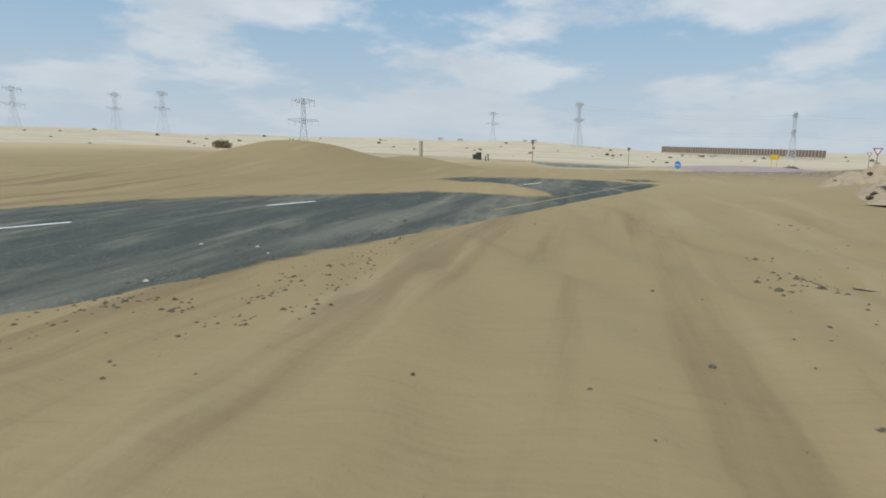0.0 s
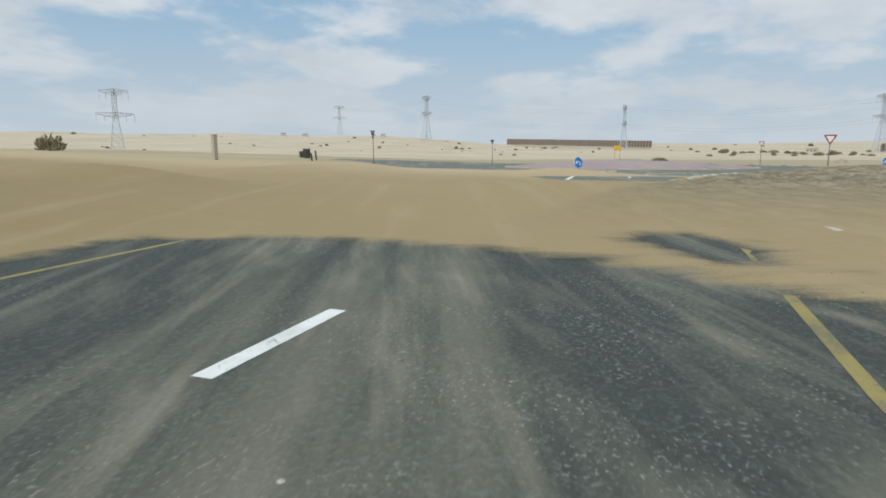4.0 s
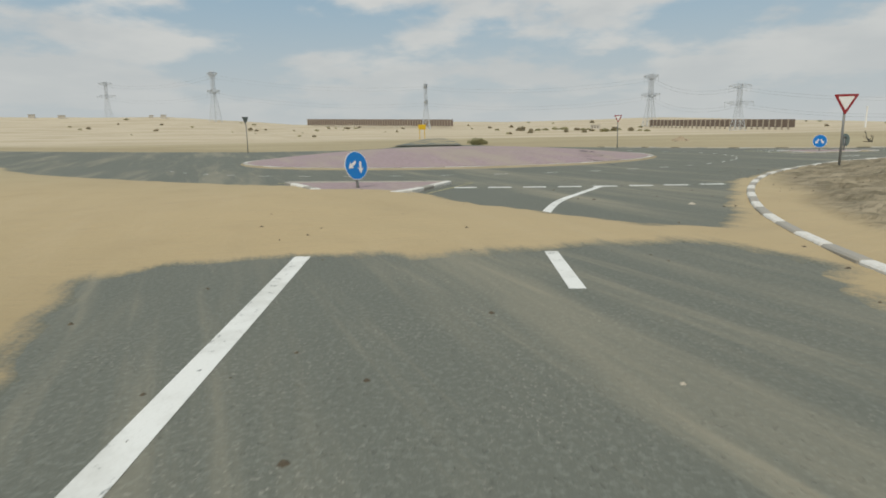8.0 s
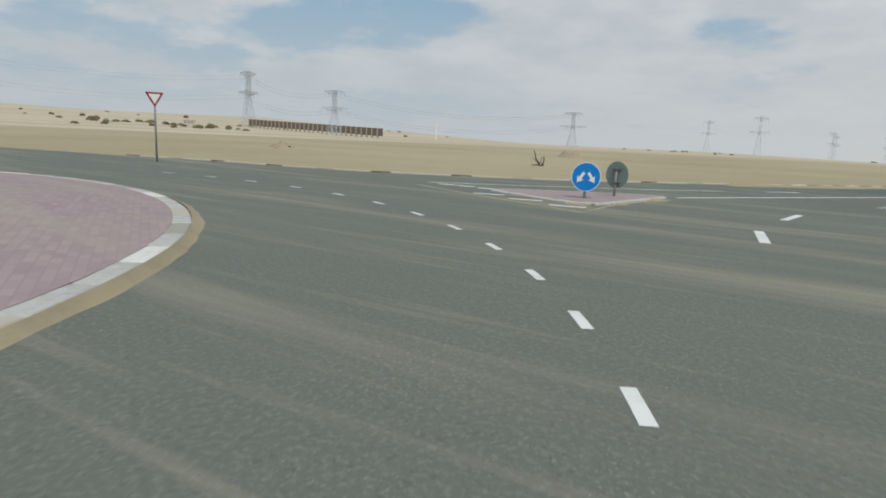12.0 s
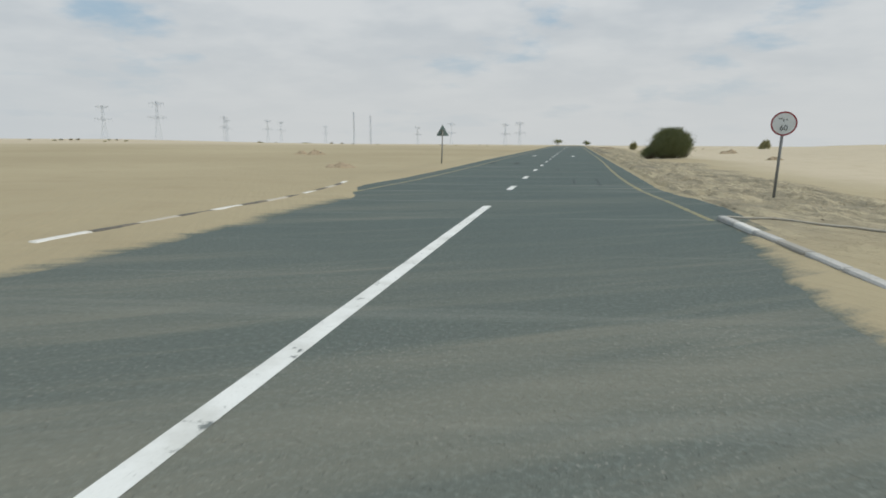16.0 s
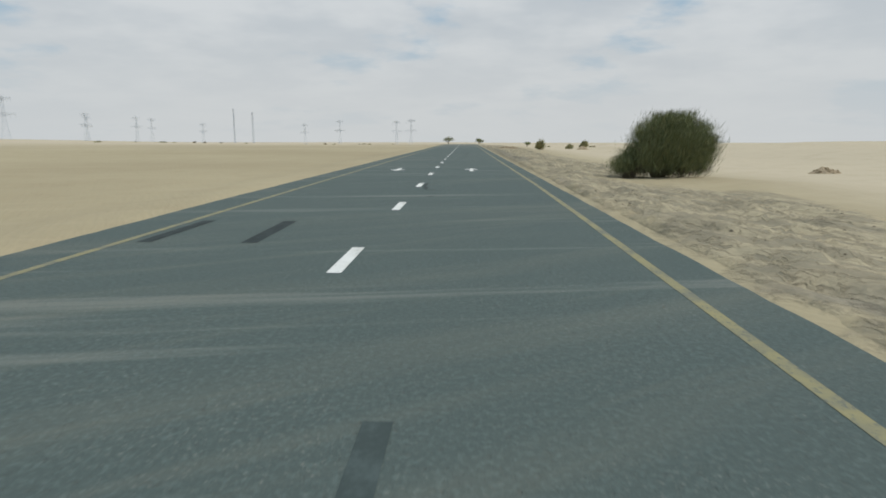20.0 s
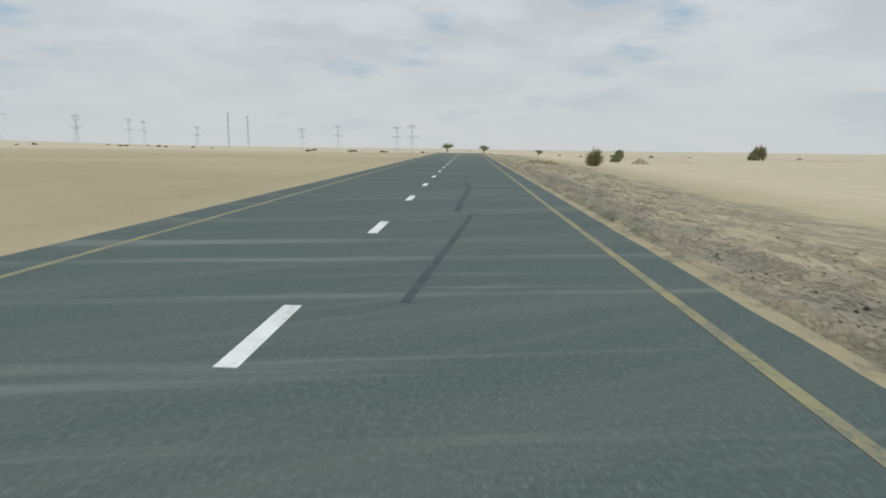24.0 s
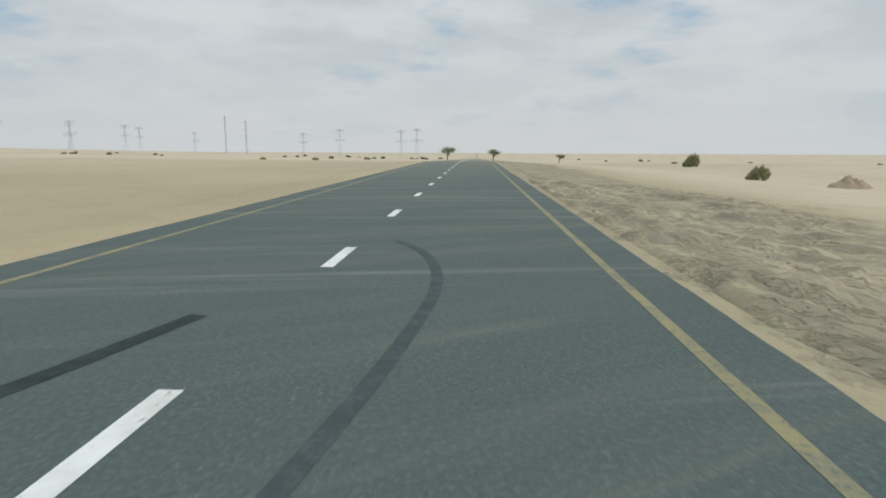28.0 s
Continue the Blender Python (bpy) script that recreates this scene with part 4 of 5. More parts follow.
def plain_back(m, r, high, label):
    ob = thing("traffic_sign", m, label, "traffic sign", "keep either side signs")
    post(ob, high + 0.2)
    disc = part("disc", plate(ring_outline(r), 0.012), SIGN_BACK, ob, "grey-green bare metal back")
    disc.location = (0, 0, high)
    brackets(ob, (high - 0.2, high + 0.17), 0.03)
    return ob


plain_back(facing(0.08, 3.22, 0.07, 12), 0.37, 0.58, "round traffic sign seen from its grey back")


def triangle(side, flip, grow=0.0):
    h = side * 0.866
    k = 1 + grow
    pts = [(-side / 2 * k, h / 3 * k), (side / 2 * k, h / 3 * k), (0, -2 * h / 3 * k)]
    out = []
    for i in range(3):
        p, q, r = Vector(pts[i - 1]), Vector(pts[i]), Vector(pts[(i + 1) % 3])
        out += [tuple(q + (p - q).normalized() * side * 0.05), tuple(q + (r - q).normalized() * side * 0.05)]
    return out if flip else [(x, -z) for x, z in out]


def give_way(m, side, high, label):
    ob = thing("give_way_sign", m, label, "traffic sign", "give way signs")
    post(ob, high - 0.05)
    plate_ob = part("plate", plate(triangle(side, True), 0.012), SIGN_RED, ob, "dark red border")
    face = part("face", plate(triangle(side * 0.66, True), 0.004, -0.005), SIGN_WHITE, ob, "white centre")
    back = part("back", plate(triangle(side * 0.96, True), 0.003, 0.013), SIGN_BACK, ob, "grey metal back")
    for child in (plate_ob, face, back):
        child.location = (0, 0, high)
    brackets(ob, (high + 0.1, high - 0.12), 0.03)
    return ob


give_way(facing(*on_land(16.1, -3.75), -88), 0.80, 2.2, "red and white give way sign beside the kerb")
give_way(facing(*on_land(-14.0, -8.1), -88), 0.68, 2.6, "red and white give way sign in the sand")
give_way(facing(*on_land(20.8, -37.3), 190), 0.90, 2.8, "give way sign seen from its grey back")
give_way(facing(*on_land(-11.7, -40.3), 165), 0.85, 3.0, "give way sign seen edge on, dark against the sand")


def warning_back(m, side, high, label):
    ob = thing("warning_sign", m, label, "traffic sign")
    post(ob, high + 0.1, lean=-0.06)
    p = part("plate", plate(triangle(side, False), 0.012), SIGN_BACK, ob, "dark metal back")
    p.location = (-0.05, 0, high)
    brackets(ob, (high - 0.12, high + 0.1), 0.03)
    return ob


warning_back(facing(*on_land(-6.25, 49.0, -0.1), 4), 0.80, 2.02, "triangular warning sign seen from its dark back")


def limit_sign(m, r, high):
    ob = thing("speed_limit_sign", m, "round speed limit sign with dark red ring and worn digits", "traffic sign")
    post(ob, high + 0.3, 0.038, lean=0.09)
    a = part("ring", plate(ring_outline(r), 0.012), SIGN_RED, ob, "dark red ring")
    b = part("face", plate(ring_outline(r * 0.87), 0.004, -0.005), SIGN_WHITE, ob, "dusty white face")
    for child in (a, b):
        child.location = (0.08, 0, high)
    return ob


limit = limit_sign(facing(7.15, 30.1, -0.24, 172), 0.32, 2.1)


# ---- posts and boxes beyond the junction ----
def simple(name, label, category, m, build, material, group=""):
    """A thing made of one plain mesh part."""
    bm = bmesh.new()
    build(bm)
    ob = new(name, finish(bm, name, material))
    ob.matrix_world = m
    return tagged(ob, label, category, group)


simple("marker_post", "tall pale concrete marker post standing in the sand", "post", pose(*on_land(24.0, -52.9)), lambda bm: (box(bm, (0.45, 0.4, 2.3), (0, 0, 1.1), bevel=0.04), box(bm, (0.5, 0.45, 0.12), (0, 0, 2.27), bevel=0.02)), CONCRETE)
DARK = paint("dark_metal", (0.05, 0.05, 0.045), (0.16, 0.13, 0.10), 0.6, 3.0, 0.7)
YELLOW_PAINT = paint("yellow_sheet", (0.62, 0.40, 0.02), (0.5, 0.33, 0.05), 0.4, 1.0, 0.5)
for x, y, w, h in ((5.0, -58.2, 0.9, 1.2), (3.2, -60.5, 0.7, 0.8)):
    simple("oil_drum", "dark rusty drum standing in the sand", "drum", pose(*on_land(x, y)), lambda bm: (rod(bm, (0, 0, -0.1), (0, 0, h), w / 2, w / 2, 16), rod(bm, (0, 0, h * 0.3), (0, 0, h * 0.36), w / 2 + 0.03, w / 2 + 0.03, 16), rod(bm, (0, 0, h * 0.66), (0, 0, h * 0.72), w / 2 + 0.03, w / 2 + 0.03, 16)), DARK, "drums")
for x, y, h in ((13.0, -50.0, 1.1), (15.5, -48.5, 0.9)):
    simple("stake", "short dark wooden stake in the sand", "stake", pose(*on_land(x, y), 4, 6, 20), lambda bm: (box(bm, (0.16, 0.12, h), (0, 0, h / 2 - 0.1), bevel=0.02), box(bm, (0.4, 0.06, 0.14), (0, 0, h - 0.25), bevel=0.02)), DARK, "stakes")


# ---- pylons ----
def lattice(bm, low, high, w0, w1, panels, r):
    """A square lattice shaft."""
    for i in range(panels):
        za, zb = low + (high - low) * i / panels, low + (high - low) * (i + 1) / panels
        wa, wb = w0 + (w1 - w0) * i / panels, w0 + (w1 - w0) * (i + 1) / panels
        for k in range(4):
            c, d = [(1, 1), (-1, 1), (-1, -1), (1, -1)][k], [(-1, 1), (-1, -1), (1, -1), (1, 1)][k]
            rod(bm, (c[0] * wa, c[1] * wa, za), (c[0] * wb, c[1] * wb, zb), r * 1.5, r * 1.5, 4)
            rod(bm, (c[0] * wa, c[1] * wa, za), (d[0] * wb, d[1] * wb, zb), r, r, 4)
            rod(bm, (d[0] * wa, d[1] * wa, za), (c[0] * wb, c[1] * wb, zb), r, r, 4)
            rod(bm, (c[0] * wb, c[1] * wb, zb), (d[0] * wb, d[1] * wb, zb), r, r, 4)


def pylon_arm(z, reach, w, r, tall):
    """A crossarm: a flat top, a lower side that rises to the tips, braced all over, with strings of insulators."""
    bm = bmesh.new()
    for s in (-1, 1):
        old = None
        for k in range(8):
            t = k / 7
            x, y, low, top = s * reach * t, w * (1 - 0.85 * t), z + tall * 0.62 * t, z + tall * (1 - 0.18 * t)
            now = [(x, -y, low), (x, y, low), (x, y, top), (x, -y, top)]
            for a, b in zip(now, now[1:] + now[:1]):
                rod(bm, a, b, r * 0.8, r * 0.8, 4)
            if old:
                for a, b, c in zip(old, now, now[1:] + now[:1]):
                    rod(bm, a, b, r, r, 4)
                    rod(bm, a, c, r * 0.8, r * 0.8, 4)
            old = now
        for t in (0.98, 0.55):
            rod(bm, (s * reach * t, 0, z + tall * 0.6 * t), (s * reach * t, 0, z - 2.6), 0.2, 0.16, 5)
    return bm


def make_pylon(arms, k=1.0):
    """A lattice pylon, 50 m tall; k thins or thickens its bars."""
    ob = thing("pylon", Matrix(), "grey steel lattice power pylon standing far off in haze", "pylon", "power pylons")
    corners = ((1, 1), (-1, 1), (-1, -1), (1, -1))
    for i, (sx, sy) in enumerate(corners):
        bm = bmesh.new()
        rod(bm, (sx * 5.4, sy * 5.4, -1), (sx * 2.0, sy * 2.0, 25), 0.30 * k, 0.26 * k, 4)
        tx, ty = corners[(i + 1) % 4]
        for j in range(5):
            za, zb = 5 * j, 5 * (j + 1)
            wa, wb = 5.4 - 3.4 * za / 25, 5.4 - 3.4 * zb / 25
            rod(bm, (sx * wa, sy * wa, za), (tx * wb, ty * wb, zb), 0.12 * k, 0.12 * k, 4)
            rod(bm, (tx * wa, ty * wa, za), (sx * wb, sy * wb, zb), 0.12 * k, 0.12 * k, 4)
            rod(bm, (sx * wb, sy * wb, zb), (tx * wb, ty * wb, zb), 0.10 * k, 0.10 * k, 4)
        part("leg", bm, HAZED_STEEL, ob)
    bm = bmesh.new()
    lattice(bm, 25, 48, 2.0, 1.5, 9, 0.14 * k)
    part("mast", bm, HAZED_STEEL, ob)
    for z, reach, tall in arms:
        part("crossarm", pylon_arm(z, reach, 2.6, 0.15 * k, tall), HAZED_STEEL, ob)
    for sx in (-1, 1):
        bm = bmesh.new()
        rod(bm, (sx * 1.5, 0, 48), (sx * 4.0, 0, 50), 0.14 * k, 0.1 * k, 4)
        part("earth_peak", bm, HAZED_STEEL, ob)
    return ob


pylon = make_pylon(((27.0, 9.5, 4.2), (43.0, 7.5, 4.8)))
pylon_wide = make_pylon(((26.5, 14.0, 4.2), (43.0, 10.5, 4.8)), 0.8)
pylon_slim = make_pylon(((26.5, 14.0, 3.6), (43.0, 10.5, 4.2)), 0.5)


def stand(ob, x, y, top, turn, wide=1.0):
    z = ground_z(x, y)
    k = (top - z) / 50.0
    return copy_thing(ob, pose(x, y, z, 0, 0, turn) @ Matrix.Diagonal((k * wide, k * wide, k, 1)))


# x, y, top, turn, wide-armed
for x, y, top, turn, kind, wide in ((-523, -128.6, 50.2, 6, 0, 0.8), (-542, -352, 71, 78, 0, 0.8), (-549, -480, 65, 112, 1, 0.85), (-496, 66.5, 49.1, 55, 0, 0.95), (-326, 88, 27, 100, 1, 1.1), (-257, 201, 20, 60, 1, 1.2),
                              (-165, -348, 42, 150, 1, 0.95), (-240, -740, 78, 30, 2, 1.0), (-205, -790, 76, 30, 2, 1.0), (-120, -870, 80, 20, 2, 1.0), (-865, 1010, 66, 30, 2, 0.8), (-960, 1290, 92, 30, 2, 0.8)):
    stand((pylon, pylon_wide, pylon_slim)[kind], x, y, top, turn, wide)


def thin_mast(x, y, top, w=1.0):
    ob = thing("mast", pose(x, y, ground_z(x, y)), "slender lattice mast far off in dusty haze", "mast", "far masts")
    bm = bmesh.new()
    lattice(bm, -2, top, w, w * 0.7, 10, 0.08)
    part("shaft", bm, HAZED_STEEL, ob)
    for z in (0.55, 0.8, 0.97):
        bm = bmesh.new()
        box(bm, (w * 2.4, w * 2.4, 0.6), (0, 0, top * z))
        part("platform", bm, HAZED_STEEL, ob)


thin_mast(-381, 1043, 57)
thin_mast(-361, 1075, 53, 1.2)
for x, y, top, turn in ((-700, 1150, 50, 20), (-640, 1060, 40, 20), (-620, 1180, 44, 10), (-560, 1120, 38, 20), (-480, 1150, 30, 0), (-300, 1180, 30, 0), (-215, 1090, 34, 10), (-130, 1200, 36, 0), (-105, 1230, 40, 0)):
    stand(pylon_slim, x, y, top, turn, 0.7)
for old in (pylon, pylon_wide, pylon_slim):
    for o in (*old.children_recursive, old):
        bpy.data.objects.remove(o)


# ---- far walls ----
def far_wall(a, b, high, drop, count, name_label):
    ob = thing("boundary_wall", Matrix(), name_label, "wall", "boundary walls")
    a, b = Vector(a), Vector(b)
    turn = math.degrees(math.atan2(b.y - a.y, b.x - a.x))
    step = (b - a).length / count
    bm = bmesh.new()
    box(bm, (step * 0.86, 0.5, high), (0, 0, high / 2), bevel=0.06)
    panel = finish(bm, "panel", WALL_BROWN)
    bm = bmesh.new()
    box(bm, (step * 0.2, 0.9, high * 0.98 + drop), (0, 0, high / 2 - drop / 2), bevel=0.05)
    pier = finish(bm, "pier", WALL_PIER)
    for k in range(count):
        p = a + (b - a) * ((k + 0.5) / count)
        q = a + (b - a) * (k / count)
        part("panel", panel, None, ob).matrix_world = pose(p.x, p.y, p.z - high, 0, 0, turn)
        part("pier", pier, None, ob).matrix_world = pose(q.x, q.y, q.z - high, 0, 0, turn)
    return ob


WALL_BROWN = paint("wall_brown", (0.16, 0.125, 0.105), (0.25, 0.19, 0.14), 0.5, 0.4, 0.9)
WALL_PIER = paint("wall_pier", (0.40, 0.35, 0.28), (0.30, 0.25, 0.19), 0.5, 0.4, 0.9)
far_wall((-631, -289.5, 22.6), (-566, -110, 16.6), 6.5, 2.0, 60, "long brown panel wall on a pale base far across the sand")
far_wall((-489, 66, 10.6), (-352, 126.8, 6.7), 4.8, 2.2, 30, "brown panel wall with pale piers far across the sand")
simple("sign_board", "bright yellow board standing far off on legs", "sign board", pose(-206, -65.5, ground_z(-206, -65.5), 0, 0, 70), lambda bm: (box(bm, (3.6, 0.2, 2.0), (0, 0, 4.9), bevel=0.05), box(bm, (0.2, 0.2, 5.0), (-1.2, 0, 2.0)), box(bm, (0.2, 0.2, 5.0), (1.2, 0, 2.0))), YELLOW_PAINT)


# ---- bushes ----
def leaf_material(name, a, b):
    m, n, s = surface(name, 0.75, 0.0, 0.2)
    rnd = n.add("ShaderNodeNewGeometry").outputs["Random Per Island"]
    col = n.mix(rnd, a, b)
    n.put(s.inputs["Base Color"], col)
    return m


TWIGS = leaf_material("twigs", (0.085, 0.11, 0.045), (0.235, 0.24, 0.115))
TWIGS_DEAD = leaf_material("dead_twigs", (0.055, 0.045, 0.03), (0.15, 0.12, 0.08))
TWIGS_OLIVE = leaf_material("olive_twigs", (0.235, 0.23, 0.11), (0.46, 0.43, 0.25))
TWIGS_DRY = leaf_material("dry_twigs", (0.20, 0.17, 0.10), (0.38, 0.33, 0.22))
BARK = paint("bark", (0.13, 0.10, 0.075), (0.2, 0.16, 0.12), 0.5, 8.0, 0.9)


def twig_mesh(count, wide, high, seed, lean=(0.16, 0.05), blade=0.035, flare=0.5, spread=0.8):
    """A broom-like desert shrub: many thin upright shoots in a rounded crown on a low, wide base."""
    rng = np.random.default_rng(seed)
    verts, faces = [], []
    for _ in range(count):
        a, q = rng.uniform(0, 2 * math.pi), math.sqrt(rng.uniform(0, 1))
        lump = 0.84 + 0.15 * math.sin(3 * a + seed) + 0.10 * math.sin(7 * a + 2 * seed) + 0.07 * math.sin(9 * q + 5 * a)
        bx, by = spread * wide * q * math.cos(a) * lump, spread * wide * q * math.sin(a) * lump
        dome = high * (0.3 + 0.7 * math.sqrt(1 - q * q)) * lump
        dome *= 0.42 + 0.58 * min(1.0, max(0.0, (bx / wide + 0.72) / 0.42))
        top = dome * (1 - abs(rng.normal(0, 0.16)))
        length = high * rng.uniform(0.12, 0.36)
        start = max(top - length, 0.0)
        out = flare * (0.15 + q) * (top - start)
        tip = np.array([bx + out * math.cos(a) + lean[0] * top + rng.normal(0, 0.055) * wide, by + out * math.sin(a) + lean[1] * top + rng.normal(0, 0.055) * wide, top])
        base = np.array([bx + lean[0] * start, by + lean[1] * start, start])
        mid = (base + tip) / 2 + np.array([rng.normal(0, 0.02), rng.normal(0, 0.02), 0.03]) * wide
        b = rng.uniform(0, math.pi)
        w = np.array([math.cos(b), math.sin(b), 0]) * blade * rng.uniform(0.6, 1.4)
        k = len(verts)
        verts += [tuple(base - w), tuple(base + w), tuple(mid + w * 0.8), tuple(mid - w * 0.8), tuple(tip)]
        faces += [(k, k + 1, k + 2, k + 3), (k + 3, k + 2, k + 4)]
    return verts, faces


def broom_mesh(wide, deep, high, seed, clumps, shoots, blade):
    """A large broom shrub: clumps of thin shoots that fan out and lean with the wind, low and ragged to one side."""
    rng = np.random.default_rng(seed)
    verts, faces = [], []
    for _ in range(clumps):
        a, q = rng.uniform(0, 2 * math.pi), math.sqrt(rng.uniform(0, 1))
        cx, cy = 0.5 * wide * q * math.cos(a), 0.5 * deep * q * math.sin(a)
        side = cx / (0.5 * wide)
        tall = high * (0.40 + 0.60 * math.sqrt(max(0.0, 1 - 0.85 * q * q))) * (0.45 + 0.55 * min(1.0, max(0.0, (side + 0.78) / 0.3))) * rng.uniform(0.72, 1.04)
        fan = rng.uniform(0.28, 0.5)
        for _ in range(shoots):
            low = tall * (0.04 + 0.84 * math.sqrt(rng.uniform(0, 1)))
            d = np.array([rng.normal(0.30 + 0.25 * side, fan), rng.normal(0.35 * math.sin(a) * q, fan), 1.0])
            d /= np.linalg.norm(d)
            long = min((tall - low) * rng.uniform(0.5, 1.1), rng.uniform(0.16, 0.44))
            base = np.array([cx + 0.14 * low + rng.normal(0, 0.24), cy + rng.normal(0, 0.24), low])
            tip = base + d * long
            mid = base + d * long * 0.55 + rng.normal(0, 0.02, 3)
            b = rng.uniform(0, math.pi)
            w = np.array([math.cos(b), math.sin(b), 0]) * blade * rng.uniform(0.6, 1.4)
            k = len(verts)
            verts += [tuple(base - w), tuple(base + w), tuple(mid + w * 0.8), tuple(mid - w * 0.8), tuple(tip)]
            faces += [(k, k + 1, k + 2, k + 3), (k + 3, k + 2, k + 4)]
    return verts, faces


def shrub(x, y, wide, high, seed, count, label, material=None, blade=0.035, group="desert shrubs", sink=0.05, vase=False, dead=False):
    material = material or TWIGS
    ob = thing("shrub", pose(*on_land(x, y, -sink)), label, "shrub", group)
    part("crown", mesh_from("crown", *twig_mesh(count, wide / 2, high, seed, blade=blade, spread=0.4 if vase else 0.8, flare=1.15 if vase else 0.5), material), None, ob)
    if dead:
        part("dead_twigs", mesh_from("dead_twigs", *twig_mesh(2600, wide * 0.53, high * 0.42, seed + 50, blade=0.008, flare=0.9), TWIGS_DEAD), None, ob, "dry brown twigs round the base")
    bm = bmesh.new()
    rng = random.Random(seed)
    for _ in range(14):
        a = rng.uniform(0, 6.28)
        r = rng.uniform(0.1, 0.34) * wide
        mid = (0.5 * r * math.cos(a), 0.5 * r * math.sin(a), high * rng.uniform(0.15, 0.3))
        rod(bm, (0.1 * math.cos(a), 0.1 * math.sin(a), -0.1), mid, 0.05 * high / 2, 0.03 * high / 2, 5)
        rod(bm, mid, (r * math.cos(a), r * math.sin(a), high * rng.uniform(0.3, 0.5)), 0.03 * high / 2, 0.008 * high, 5)
    part("stems", bm, BARK, ob, "woody grey-brown stems")
    return ob


big_shrub = shrub(8.85, 63.7, 3.8, 2.5, 3, 400, "large dense green broom-like desert shrub beside the road", blade=0.008, dead=True)
part("foliage", mesh_from("foliage", *broom_mesh(3.0, 2.9, 2.75, 3, 120, 520, 0.0055), TWIGS), None, big_shrub, "thin green shoots swept by the wind")
shrub(12.6, 133.3, 2.3, 1.75, 4, 1700, "fan-shaped olive desert shrub on the sand", TWIGS_OLIVE, blade=0.013, vase=True)
shrub(49.0, 181.5, 3.3, 2.7, 5, 1500, "tall olive green desert shrub on a sand rise", TWIGS_OLIVE, blade=0.04)
shrub(35.7, 220.0, 2.9, 2.3, 6, 1200, "olive desert shrub far off on the sand", TWIGS_OLIVE, blade=0.05)
shrub(23.0, 169.0, 1.9, 1.25, 7, 1000, "low olive desert shrub on the sand", TWIGS_OLIVE, blade=0.03)


# digits of the speed limit, half worn off
def limit_digits():
    text = bpy.data.curves.new("digits", "FONT")
    text.body, text.size, text.align_x, text.align_y, text.extrude = "60", 0.2, "CENTER", "CENTER", 0.002
    holder = new("digits", text)
    graph = bpy.context.evaluated_depsgraph_get()
    me = bpy.data.meshes.new_from_object(holder.evaluated_get(graph))
    bpy.data.objects.remove(holder)
    me.materials.clear()
    me.materials.append(DARK)
    ob = part("digits", me, None, limit, "worn dark digits")
    ob.matrix_local = pose(0.08, -0.008, 1.98, 90, 0, 0)
    for k, (x, z, w, h, tilt) in enumerate(((-0.01, 2.23, 0.10, 0.02, 0), (0.065, 2.19, 0.02, 0.085, 12), (0.145, 2.205, 0.03, 0.03, 45))):
        bm = bmesh.new()
        box(bm, (w, 0.004, h), bevel=0.001)
        part("numeral_stroke", bm, DARK, limit).matrix_local = pose(x, -0.008, z, 0, tilt, 0)


limit_digits()


# ---- sand heaps ----
def heap(x, y, wide, deep, high, seed, label, rocks=0, turn=0.0, crumbs=0):
    """A lumpy heap of sand or rubble with broken edges."""
    rng = random.Random(seed)
    ob = thing("sand_heap", pose(*on_land(x, y, -0.04), 0, 0, turn), label, "sand heap", "sand heaps")
    k, verts, faces = 26, [], []
    for j in range(k + 1):
        for i in range(k + 1):
            u, v = 2 * i / k - 1, 2 * j / k - 1
            r = min(1.0, math.hypot(u, v))
            lump = 0.6 + 0.55 * noise.noise(Vector((u * 2.1 + seed, v * 2.1, seed))) + 0.35 * noise.noise(Vector((u * 6 + seed, v * 6, 3)))
            z = high * max(0.0, (1 - r ** 1.7)) ** 0.8 * max(0.15, lump + 0.25) - 0.08 * r
            verts.append((u * wide / 2, v * deep / 2, z))
    for j in range(k):
        for i in range(k):
            a = j * (k + 1) + i
            faces.append((a, a + 1, a + k + 2, a + k + 1))
    part("mound", mesh_from("mound", verts, faces, HEAP, True), None, ob)
    for _ in range(rocks):
        u, v = rng.uniform(-0.75, 0.75), rng.uniform(-0.75, 0.75)
        bm = bmesh.new()
        bmesh.ops.create_icosphere(bm, subdivisions=1, radius=rng.uniform(0.04, 0.13))
        for w in bm.verts:
            w.co = Vector((w.co.x * rng.uniform(0.7, 1.4), w.co.y * rng.uniform(0.7, 1.3), w.co.z * rng.uniform(0.5, 0.9)))
        r = math.hypot(u, v)
        part("rock", bm, ROCK, ob).location = (u * wide / 2, v * deep / 2, max(0.02, high * max(0.0, 1 - r ** 1.7) * 0.75))
    if crumbs:
        # crumbly crust left on the tops
        bm = bmesh.new()
        for _ in range(crumbs):
            i, j = rng.randrange(3, k - 2), rng.randrange(3, k - 2)
            x1, y1, z1 = verts[j * (k + 1) + i]
            if z1 < high * rng.uniform(0.25, 0.7):
                continue
            size = rng.uniform(0.02, 0.075)
            made = bmesh.ops.create_icosphere(bm, subdivisions=1, radius=size)["verts"]
            for w in made:
                w.co = Vector((w.co.x * rng.uniform(0.8, 1.5) + x1, w.co.y * rng.uniform(0.8, 1.4) + y1, w.co.z * rng.uniform(0.4, 0.8) + z1))
        part("crust", bm, CLOD, ob, "crumbly brown crust")
    return ob


